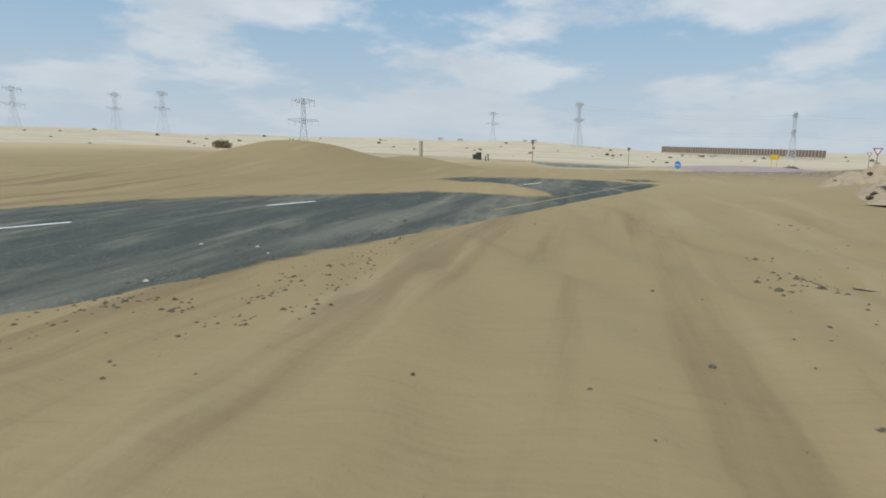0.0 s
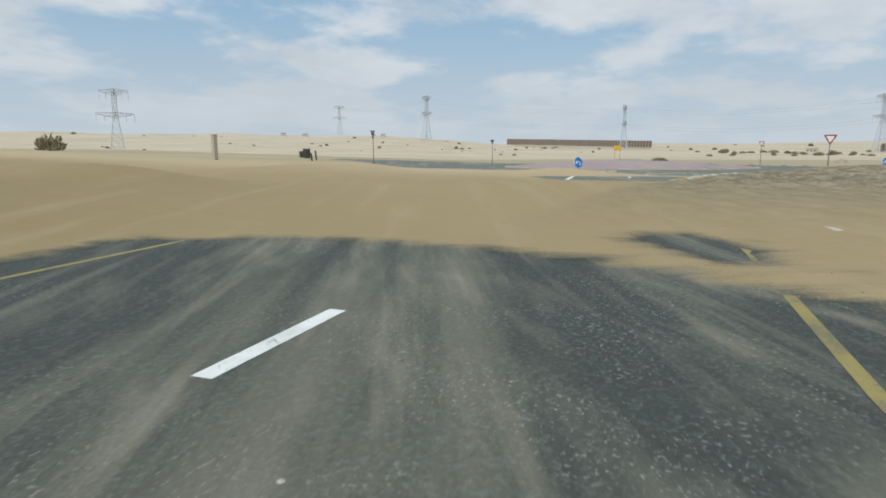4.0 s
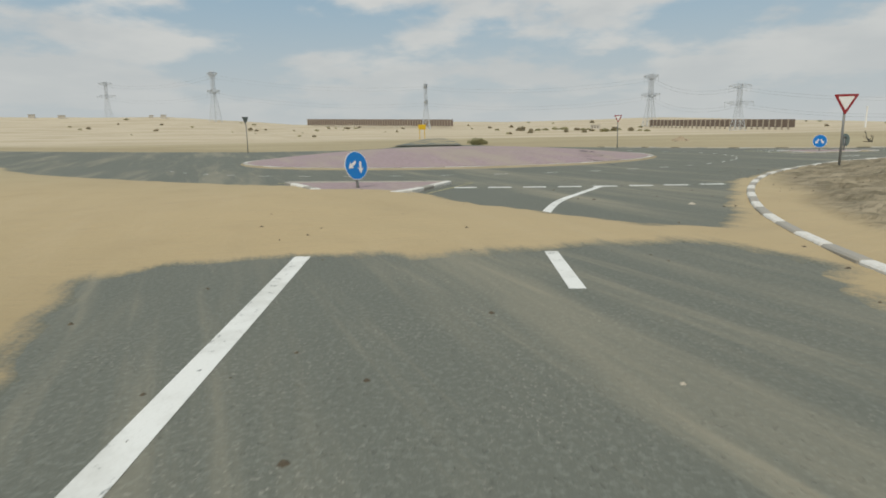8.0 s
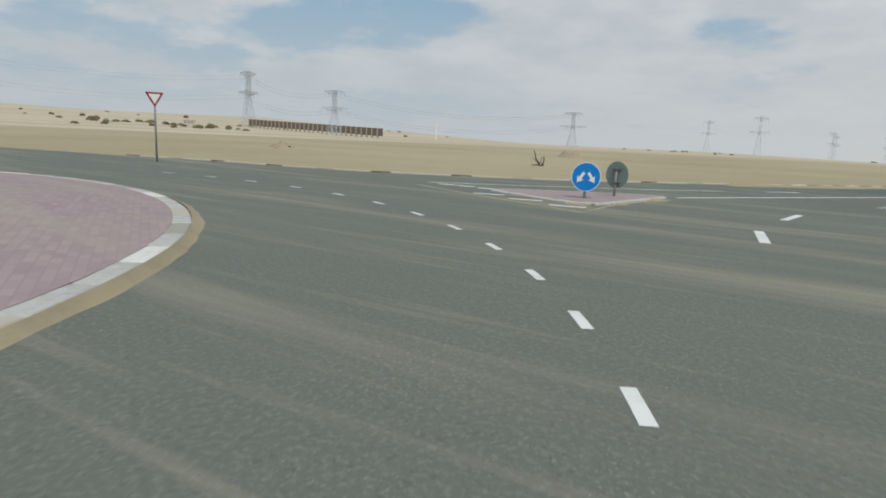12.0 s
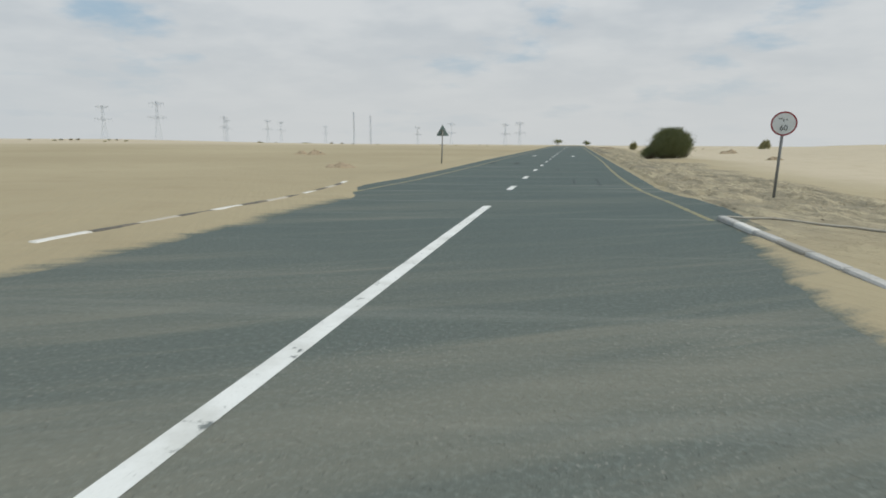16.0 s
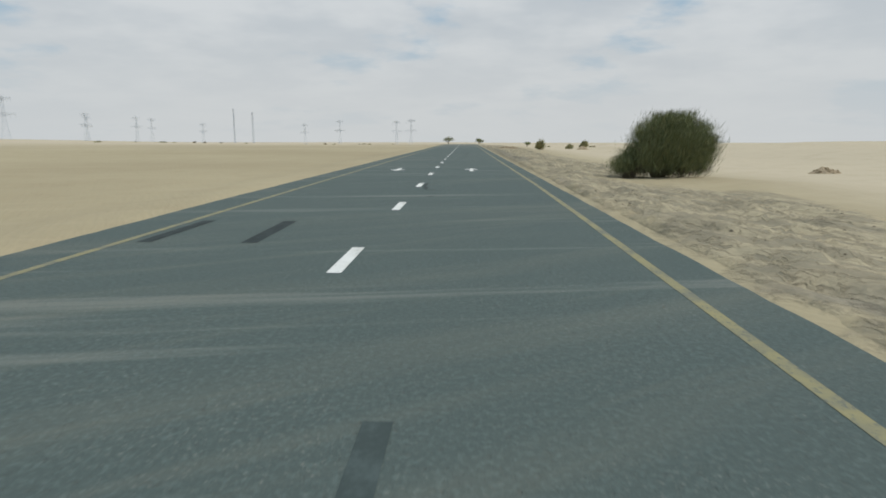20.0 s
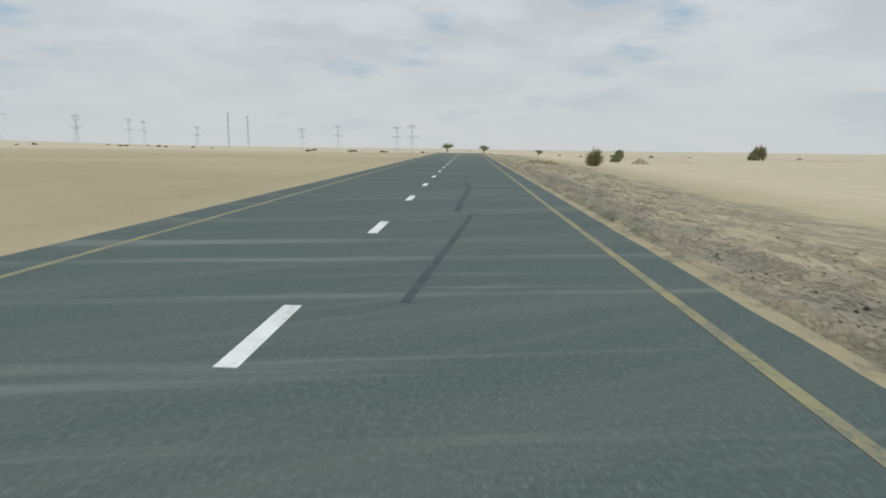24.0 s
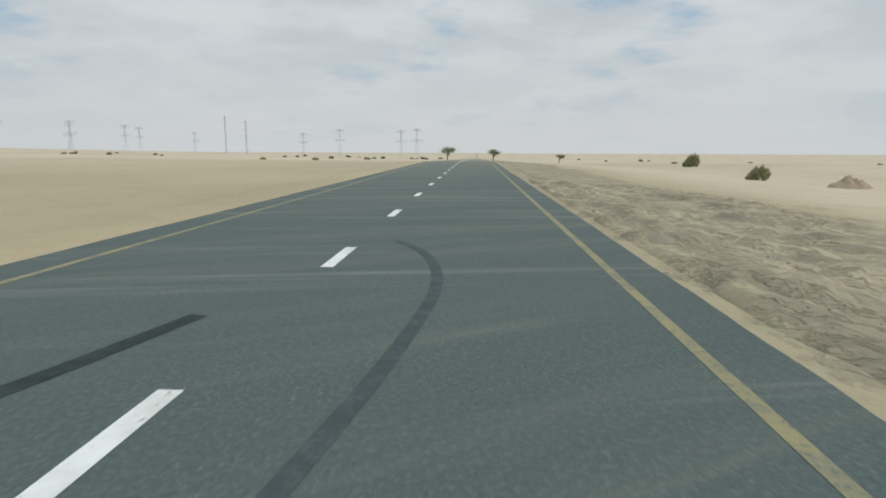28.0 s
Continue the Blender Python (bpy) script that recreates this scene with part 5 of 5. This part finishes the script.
HEAP = paint("heap_sand", (0.40, 0.32, 0.215), (0.22, 0.175, 0.115), 0.7, 3.5, 0.95, relief=0.02)
CLOD = paint("brown_clod", (0.33, 0.265, 0.165), (0.20, 0.155, 0.095), 0.7, 9.0, 0.95)
ROCK = paint("dark_rock", (0.085, 0.070, 0.050), (0.20, 0.155, 0.10), 0.6, 7.0, 0.9)
heap(57.6, 0.9, 4.6, 3.0, 0.75, 2, "low mound of brown sand with dark gravel", 10, 20)
heap(64.8, 2.3, 4.2, 1.8, 0.42, 3, "low heap of dark rubble in the sand", 26, 10)
heap(74.2, 4.2, 3.2, 2.2, 0.26, 4, "spread heap of dark stones in the sand", 30, 0)
heap(18.9, 70.2, 1.9, 1.3, 0.38, 5, "small ragged sand heap with dry roots", 2, 0, 140)
heap(24.3, 109.6, 3.2, 2.0, 0.6, 6, "ragged sand heap with dry brown roots", 4, 0, 240)
heap(24.0, 159.3, 2.7, 2.0, 0.7, 7, "brown sand heap on the plain", 2, 0)
heap(8.3, 128.8, 1.7, 1.1, 0.42, 8, "broken sandy heap topped with brown clods", 1, 15, 240)
heap(6.6, 128.0, 1.4, 0.9, 0.24, 9, "small broken heap of sandy clods", 0, 0, 160)
heap(7.5, 129.3, 2.0, 1.0, 0.34, 17, "small broken heap of sandy clods", 0, 10, 200)
heap(-10.6, 43.2, 2.1, 1.4, 0.32, 11, "small brown sand heap on the plain", 2, 0)
heap(-23.2, 68.4, 2.4, 1.6, 0.5, 12, "small ragged sand heap on the plain", 2, 0)
heap(-25.2, 69.5, 1.8, 1.2, 0.4, 13, "small ragged sand heap on the plain", 0, 0)
heap(-38.0, 31.0, 4.2, 2.4, 0.7, 14, "low brown sand heap on the plain", 0, 0)
heap(-40.0, 2.0, 5.0, 2.2, 0.55, 15, "low sand heap with a dark stump", 3, 0)


# ---- loose stones ----
def scatter_stones(name, spots, label, material=None):
    rng = np.random.default_rng(11)
    shape = [(1, 0, 0.1), (0.3, 0.9, 0), (-0.8, 0.5, 0.05), (-0.7, -0.6, 0), (0.4, -0.9, 0.1), (0.1, 0.1, 0.75), (-0.35, -0.1, 0.6)]
    tri = [(0, 1, 5), (1, 2, 6), (1, 6, 5), (2, 3, 6), (3, 4, 5), (3, 5, 6), (4, 0, 5)]
    verts, faces = [], []
    xs = np.array([p[0] for p in spots])
    ys = np.array([p[1] for p in spots])
    zs = np.maximum(top_z(xs, ys), land(xs, ys) + 0.002)
    for (x, y, size), z in zip(spots, zs):
        a, k, q = rng.uniform(0, 6.28), len(verts), rng.uniform(0.7, 1.3)
        c, s = math.cos(a), math.sin(a)
        for u, v, w in shape:
            verts.append((x + size * (u * c * q - v * s), y + size * (u * s * q + v * c), z - 0.15 * size + size * w * 0.8))
        faces += [tuple(k + i for i in f) for f in tri]
    return tagged(new(name, mesh_from(name, verts, faces, material or ROCK)), label, "stones", kind="stuff")


def stone_spots():
    rng = np.random.default_rng(5)
    out = []
    for _ in range(1500):  # churned verge of the straight road
        x, y = 4.5 + abs(rng.normal(0, 2.8)), rng.uniform(24, 150)
        out.append((x, y, abs(rng.normal(0.009, 0.012)) + 0.005))
    for cx, cy, k in ((4.9, 87.7, 8), (4.95, 86.2, 34), (4.95, 85.4, 40), (5.0, 84.7, 55), (5.1, 84.2, 40), (5.0, 83.2, 40), (6.1, 86.3, 16), (6.2, 85.7, 14), (5.5, 88.9, 6), (5.0, 82.0, 30), (5.1, 80.4, 30), (5.3, 91.5, 30), (5.2, 94.5, 40),
                      (5.2, 98.0, 40), (5.1, 102.0, 40), (5.3, 106.0, 40), (5.2, 110.0, 30), (5.2, 122.6, 8), (4.85, 121.0, 14), (5.4, 120.4, 12), (4.8, 118.5, 24), (5.05, 118.0, 24), (5.3, 117.2, 36), (5.1, 116.8, 36), (5.2, 115.6, 40),
                      (5.1, 114.0, 40), (6.8, 120.0, 8), (6.6, 119.2, 10), (5.5, 54.3, 14), (6.6, 57.3, 10), (4.8, 53.4, 6), (5.5, 57.1, 6), (9.6, 54.0, 30), (8.0, 47.0, 30), (9.5, 39.0, 30), (7.6, 132.0, 20), (8.6, 138.5, 20)):
        for _ in range(k):
            out.append((cx + rng.normal(0, 0.2), cy + rng.normal(0, 0.42), abs(rng.normal(0.009, 0.012)) + 0.006))
    for _ in range(520):  # ruts beside the eastern approach
        t = rng.uniform(0, 1)
        x = 66 + 20 * t
        out.append((x, -4.3 + 0.16 * (x - 66) + abs(rng.normal(0, 1.0)), abs(rng.normal(0.004, 0.006)) + 0.003))
    for x, y, far in ((79.6, -0.8, 3.0), (78.1, -1.5, 2.6), (79.8, -2.1, 1.6), (79.2, -0.5, 1.5), (81.5, 0.2, 3.0), (82.6, -0.9, 3.0), (84.0, 0.4, 4.0)):  # rows of clods
        for _ in range(46):
            t = rng.uniform(0, far)
            out.append((x - 0.86 * t + rng.normal(0, 0.09), y - 0.51 * t + rng.normal(0, 0.09), abs(rng.normal(0.008, 0.012)) + 0.004))
    for x, y, k, s in ((71.1, 1.5, 5, 0.2), (75.0, 2.0, 10, 0.12), (75.6, 2.5, 6, 0.12), (76.0, 2.76, 16, 0.16), (76.3, 2.85, 34, 0.2), (80.55, -1.6, 26, 0.14), (80.4, -1.0, 16, 0.08), (80.2, -1.2, 6, 0.1), (80.2, -0.3, 12, 0.1),
                       (79.7, -0.1, 14, 0.12), (79.6, -0.9, 8, 0.1), (79.0, -1.4, 10, 0.09), (78.6, -1.8, 4, 0.08), (80.7, -1.5, 12, 0.1), (80.1, -2.6, 4, 0.06), (35.3, -10.4, 12, 0.16), (35.9, -10.95, 4, 0.06)):  # clods
        for _ in range(k):
            out.append((x + rng.normal(0, s), y + rng.normal(0, s), abs(rng.normal(0.014, 0.014)) + 0.005))
    for x, y in ((77.9, -3.8), (76.6, -5.1), (76.2, -3.5), (74.5, -4.8), (74.1, -4.0), (78.9, -2.9)):  # lumps on the asphalt's edge
        for _ in range(9):
            out.append((x + rng.normal(0, 0.35), y + rng.normal(0, 0.22), abs(rng.normal(0.015, 0.018)) + 0.006))
    for _ in range(260):
        out.append((rng.uniform(68, 84), rng.uniform(-3.5, 7.0), abs(rng.normal(0.003, 0.004)) + 0.003))
    for _ in range(160):
        out.append((75.5 + rng.normal(0, 2.2), 4.0 + rng.normal(0, 0.9), abs(rng.normal(0.01, 0.012)) + 0.005))
    for _ in range(120):  # grit on the bare asphalt
        out.append((rng.uniform(57, 69), rng.uniform(-13, -5), abs(rng.normal(0.005, 0.005)) + 0.004))
    for _ in range(110):  # pale chips on the straight road
        out.append((rng.uniform(-4, 4.2), rng.uniform(20, 140), abs(rng.normal(0.004, 0.004)) + 0.004))
    for _ in range(160):
        out.append((rng.uniform(20, 40), rng.uniform(-18, -7), abs(rng.normal(0.012, 0.012)) + 0.006))
    for _ in range(1300):  # rough ground behind the curved kerb
        out.append((rng.uniform(14, 42), rng.uniform(-8.5, 6), abs(rng.normal(0.012, 0.014)) + 0.006))
    return [(float(a), float(b), float(c)) for a, b, c in out]


scatter_stones("loose_stones", stone_spots(), "small dark stones scattered over the sand and road edge")


WHITE_BITS = [(37.65, -14.27, 0.05), (38.4, -13.9, 0.05), (37.9, -12.2, 0.035), (35.8, -12.8, 0.025), (36.7, -11.2, 0.025), (80.0, -2.6, 0.045), (78.4, -4.6, 0.04), (77.95, -3.8, 0.045), (78.15, -3.2, 0.03), (27.1, -10.9, 0.09), (62.5, -9.0, 0.025), (64.1, -7.1, 0.025)]
scatter_stones("pale_stones", WHITE_BITS, "few pale broken stones lying on the asphalt", CONCRETE)


def ground_cable():
    """A thin pale cable that lies on the sand behind the end of the kerb."""
    bm = bmesh.new()
    pts = [Vector(on_land(x, y, 0.02)) for x, y in curve([(4.55, 23.9), (5.3, 23.8), (5.8, 23.2), (6.7, 22.3), (8.2, 21.2), (10.4, 20.4)], 0.3)]
    for a, b in zip(pts, pts[1:]):
        rod(bm, a, b, 0.022, 0.022, 6)
    return tagged(new("cable", finish(bm, "cable", CONCRETE)), "thin pale cable lying on sand behind the kerb", "cable")


ground_cable()


def litter(x, y):
    """A crumpled white plastic sheet caught under the shrub."""
    k, verts, faces = 9, [], []
    for j in range(k):
        for i in range(k):
            u, v = i / (k - 1) - 0.5, j / (k - 1) - 0.5
            verts.append((0.42 * u, 0.26 * v, 0.12 + 0.10 * noise.noise(Vector((5 * u, 5 * v, 2))) + 0.05 * noise.noise(Vector((14 * u, 14 * v, 5))) - 0.25 * (u * u + v * v)))
    for j in range(k - 1):
        for i in range(k - 1):
            a = j * k + i
            faces.append((a, a + 1, a + k + 1, a + k))
    ob = new("plastic_litter", mesh_from("plastic_litter", verts, faces, SIGN_WHITE))
    ob.matrix_world = pose(*on_land(x, y, 0.0), 25, 0, 10)
    tagged(ob, "crumpled white plastic sheet caught under a shrub", "litter")


litter(8.88, 67.68)


# ---- rubber marks on the road ----
def rubber(points, width, worn=False):
    line("tyre_mark", curve(points, 0.4), width, RUBBER_WORN if worn else RUBBER, road, "black rubber tyre mark", 0.004)


for points, width in (([(-3.15, 48.4), (-3.15, 50.7)], 0.22), ([(-1.62, 48.4), (-1.68, 50.7)], 0.24), ([(1.82, 32.0), (1.8, 33.4), (1.8, 34.7)], 0.08), ([(2.62, 31.6), (2.6, 33.4), (2.6, 35.2)], 0.08),
                      ([(1.0, 42.0), (1.0, 43.0)], 0.16), ([(1.35, 92.4), (1.45, 95.5), (1.6, 99.0), (1.62, 101.2), (1.45, 103.2)], 0.15),
                      ([(-3.4, 94.3), (-2.1, 94.7)], 0.1), ([(-1.5, 94.4), (-0.5, 95.3)], 0.09), ([(1.02, 84.5), (1.36, 88.2), (1.7, 92.0)], 0.11),
                      ([(-2.6, 121.5), (-1.2, 125.2), (-0.6, 127.5)], 0.19), ([(1.0, 124.5), (1.3, 126.5), (1.48, 128.6), (1.35, 130.2), (1.0, 131.4), (0.6, 132.1)], 0.14)):
    rubber(points, width, len(points) > 3 or points[0][1] in (84.5, 94.4, 94.3, 42.0, 32.0, 31.6))
for points, width in (([(11.1, -11.47), (10.76, -11.52), (10.43, -11.63), (10.04, -11.91)], 0.13),
                      ([(10.95, -11.21), (10.6, -11.42), (10.38, -11.6), (10.04, -11.91)], 0.13),
                      ([(8.57, -11.47), (8.12, -11.09), (7.62, -11.01), (7.49, -11.43)], 0.13),
                      ([(9.33, -12.1), (9.07, -11.89), (8.77, -11.69)], 0.14),
                      ([(5.59, -12.06), (6.22, -11.78), (5.07, -11.72), (4.35, -12.02)], 0.2),
                      ([(6.08, -11.58), (5.36, -11.39), (4.6, -11.33)], 0.18),
                      ([(9.7, -10.75), (9.73, -10.59), (9.83, -10.45)], 0.22),
                      ([(7.83, -12.18), (7.54, -11.9), (7.24, -11.69)], 0.12)):
    part("tyre_mark", strip(curve(points, 0.3), width, 0.006, crown), RUBBER_FAINT, roundabout, "dark rubber tyre mark on the pink blocks")
line("tyre_mark", curve([(11.3, -11.1), (11.59, -11.02), (12.27, -10.92), (12.8, -10.9)], 0.3), 0.11, RUBBER_WORN, roundabout, "dull rubber tyre mark", 0.004)


def stain(spots, seed):
    """A ragged dark stain of several blots on the road."""
    rng = random.Random(seed)
    bm = bmesh.new()
    for k, (x, y, wide, deep) in enumerate(spots):
        ring = []
        for i in range(18):
            a = 2 * math.pi * i / 18
            r = rng.uniform(0.82, 1.06)
            ring.append(bm.verts.new((x + wide * r * math.cos(a), y + deep * r * math.sin(a), 0.005 + 0.0005 * k)))
        bm.faces.new(ring)
    return part("oil_stain", bm, RUBBER, road, "ragged black stain on the asphalt")


stain(((0.19, 59.2, 0.045, 0.9), (0.24, 58.2, 0.1, 0.26), (0.3, 57.75, 0.04, 0.3), (0.52, 57.38, 0.1, 0.09), (0.4, 57.3, 0.05, 0.08)), 5)
stain(((0.55, 55.40, 0.09, 0.1),), 6)


def island_drift():
    """A low band of blown sand against the kerb of the central island."""
    verts, faces, turns, steps = [], [], 540, 7
    for i in range(turns):
        a = 2 * math.pi * i / turns
        wide = 0.17 + 0.08 * math.sin(3 * a + 1) + 0.1 * noise.noise(Vector((7 * math.cos(a), 7 * math.sin(a), 0))) + 0.03 * noise.noise(Vector((30 * math.cos(a), 30 * math.sin(a), 4)))
        high = 0.075 + 0.025 * noise.noise(Vector((5 * math.cos(a), 5 * math.sin(a), 9)))
        for k in range(steps):
            t = k / (steps - 1)
            r = R_ISLAND + 0.14 + (wide + 0.06) * t
            verts.append((HUB[0] + r * math.cos(a), HUB[1] + r * math.sin(a), high * (1 - t) ** 1.4 - 0.004 * t))
    for i in range(turns):
        for k in range(steps - 1):
            p, q = i * steps + k, (i + 1) % turns * steps + k
            faces.append((p, p + 1, q + 1, q))
    me = mesh_from("sand_drift", verts, faces, DRIFT, True)
    tagged(new("sand_drift", me), "narrow drift of yellow sand along the island kerb", "sand", kind="structure")


DRIFT = paint("drift_sand", (0.34, 0.285, 0.185), (0.25, 0.215, 0.145), 0.6, 1.5, 0.95, relief=0.004)
island_drift()


# ---- dead shrub, trees and far scrub ----
def dead_shrub(x, y):
    ob = thing("dead_shrub", pose(*on_land(x, y, -0.05)), "bare dead shrub with dark twisted branches in the sand", "dead shrub")
    rng = random.Random(4)
    for k in range(7):
        bm = bmesh.new()
        p = Vector((rng.uniform(-0.1, 0.1), rng.uniform(-0.1, 0.1), 0))
        d = Vector((rng.uniform(-0.7, 0.7), rng.uniform(-0.7, 0.7), 1.0)).normalized()
        r, step = (rng.uniform(0.025, 0.045), rng.uniform(0.12, 0.2)) if k else (0.075, 0.27)
        for _ in range(4):
            q = p + d * step
            rod(bm, p, q, r, r * 0.7, 6)
            p, r = q, r * 0.7
            d = (d + Vector((rng.uniform(-0.5, 0.5), rng.uniform(-0.5, 0.5), rng.uniform(-0.2, 0.3)))).normalized()
        part("branch", bm, DARK, ob)


dead_shrub(-16.1, 12.1)
shrub(-16.5, 11.9, 0.6, 0.16, 21, 160, "low tuft of dry grass beside a dead shrub", TWIGS_DRY, blade=0.012, group="")


def small_tree(x, y, high, seed):
    ob = thing("tree", pose(x, y, ground_z(x, y) - 0.1), "small dark green acacia tree beside the distant road", "tree", "roadside trees")
    rng = random.Random(seed)
    bm = bmesh.new()
    rod(bm, (0, 0, 0), (0.1, 0, high * 0.45), 0.16, 0.11, 7)
    tips = []
    for _ in range(9):
        a = rng.uniform(0, 6.28)
        tip = (high * 0.42 * math.cos(a) * rng.uniform(0.4, 1), high * 0.42 * math.sin(a) * rng.uniform(0.4, 1), high * rng.uniform(0.65, 0.95))
        rod(bm, (0.1, 0, high * rng.uniform(0.3, 0.45)), tip, 0.07, 0.02, 5)
        tips.append(tip)
    part("trunk", bm, BARK, ob)
    verts, faces = [], []
    for tx, ty, tz in tips:
        for _ in range(110):
            c = Vector((tx + rng.gauss(0, 0.16) * high, ty + rng.gauss(0, 0.16) * high, tz + rng.gauss(0, 0.075) * high))
            u = Vector((rng.gauss(0, 1), rng.gauss(0, 1), rng.gauss(0, 1))).normalized() * 0.13
            v = u.orthogonal().normalized() * 0.07
            k = len(verts)
            verts += [tuple(c - u), tuple(c + v), tuple(c + u), tuple(c - v)]
            faces.append((k, k + 1, k + 2, k + 3))
    part("crown", mesh_from("crown", verts, faces, TWIGS), None, ob)


small_tree(-5.6, 283, 3.4, 1)
small_tree(6.8, 296, 3.0, 2)
small_tree(30.0, 330, 3.0, 3)


def scrub_meshes():
    out = []
    for k in range(4):
        me = mesh_from("crown", *twig_mesh(420, 1.0, (0.75, 0.9, 0.6, 1.1)[k], 30 + k, blade=0.05), (TWIGS_OLIVE, TWIGS_DRY)[k % 2])
        out.append(me)
    return out


SCRUB = scrub_meshes()


def scrub(x, y, size, k, label="dusty olive shrub far off on the sand"):
    ob = new("scrub", SCRUB[k % 4])
    ob.matrix_world = pose(*on_land(x, y, -0.05), 0, 0, (k * 77) % 360) @ Matrix.Diagonal((size, size, size * 0.9, 1))
    return tagged(ob, label, "shrub", "far scrub")


def scatter_scrub():
    rng = np.random.default_rng(8)
    scrub(13.4, -98, 2.5, 3, "round olive shrub standing in the sand")
    scrub(25.5, -103, 2.2, 1, "dusty shrub half buried in sand")
    scrub(-26, -112, 1.3, 2)
    n = 0
    for _ in range(80):
        yaw, far = rng.uniform(62, 172), 680 - abs(rng.normal(0, 110))
        x, y = 20 - far * math.sin(radians(yaw)), -10 + far * math.cos(radians(yaw))
        if far < 130 or abs(y - (-29 + 0.185 * (x + 38))) < 9:
            continue
        scrub(x, y, rng.uniform(0.35, 1.0) * (0.7 + max(far, 100) / 260), n)
        n += 1
    for _ in range(30):  # a dark band of scrub between the two walls
        x, y = rng.uniform(-430, -330), rng.uniform(-60, 60)
        scrub(x, y, rng.uniform(1.5, 3.6), n)
        n += 1
    for _ in range(60):  # the plain on both sides of the straight road
        yaw, far = rng.uniform(-44, 55), rng.uniform(170, 520)
        x, y = -far * math.sin(radians(yaw)), 60 + far * math.cos(radians(yaw))
        if abs(x) < 14:
            continue
        scrub(x, y, rng.uniform(0.5, 1.0) * (0.6 + far / 300), n)
        n += 1


scatter_scrub()
shrub(-43.0, -23.2, 3.4, 1.0, 31, 2200, "low olive shrub on a sandy bank beside the road", TWIGS_OLIVE, blade=0.02)


# ---- small buildings, mast and wires in the distance ----
BLOCK = paint("pale_block", (0.55, 0.52, 0.46), (0.40, 0.35, 0.28), 0.5, 0.3, 0.9)


def far_hut(x, y, w, d, h, turn):
    ob = thing("hut", pose(x, y, ground_z(x, y), 0, 0, turn), "low pale block building far off on a ridge", "building", "far huts")
    bm = bmesh.new()
    box(bm, (w, d, h + 1), (0, 0, h / 2 - 0.5))
    part("wall", bm, BLOCK, ob)
    bm = bmesh.new()
    box(bm, (w + 0.6, d + 0.6, 0.35), (0, 0, h + 0.15))
    part("roof", bm, CONCRETE, ob)
    for k in range(3):
        bm = bmesh.new()
        box(bm, (w * 0.12, 0.12, h * 0.35), ((k - 1) * w * 0.3, -d / 2 - 0.04, h * 0.55))
        part("window", bm, DARK, ob)


for x, y, w, d, h, turn in ((-480, -476, 10, 6, 2.6, 40), (-462, -492, 6, 5, 3.2, 40), (-535, -406, 8, 5, 3.0, 35), (-528, -415, 4, 4, 2.2, 35), (-455, 20, 7, 5, 3.0, 80)):
    far_hut(x, y, w, d, h, turn)
simple("white_mast", "slim white mast standing far off on the plain", "mast", pose(-376, 175, ground_z(-376, 175)), lambda bm: (rod(bm, (0, 0, -1), (0, 0, 12), 0.55, 0.4, 10), rod(bm, (0, 0, 12), (0, 0, 12.6), 0.8, 0.8, 10)), SIGN_WHITE)


WIRE = paint("wire_grey", (0.20, 0.21, 0.22), (0.26, 0.27, 0.28), 0.4, 1.0, 0.6)


def wire(a, b, sag, r=0.055):
    bm = bmesh.new()
    pts = []
    for i in range(15):
        t = i / 14
        p = Vector(a).lerp(Vector(b), t)
        p.z -= sag * 4 * t * (1 - t)
        pts.append(p)
    for p, q in zip(pts, pts[1:]):
        rod(bm, p, q, r, r, 3)
    ob = new("power_line", finish(bm, "power_line", WIRE))
    return tagged(ob, "thin grey power line sagging between pylons", "power line", "power lines")


TOPS = [(-549, -480, 65), (-542, -352, 71), (-523, -128.6, 50.2), (-496, 66.5, 49.1), (-326, 88, 27), (-257, 201, 20)]
for (ax, ay, az), (bx, by, bz) in zip(TOPS, TOPS[1:]):
    for part_of in (0.9, 0.84, 0.56, 0.5):
        wire((ax, ay, ground_z(ax, ay) + (az - ground_z(ax, ay)) * part_of), (bx, by, ground_z(bx, by) + (bz - ground_z(bx, by)) * part_of), 6)
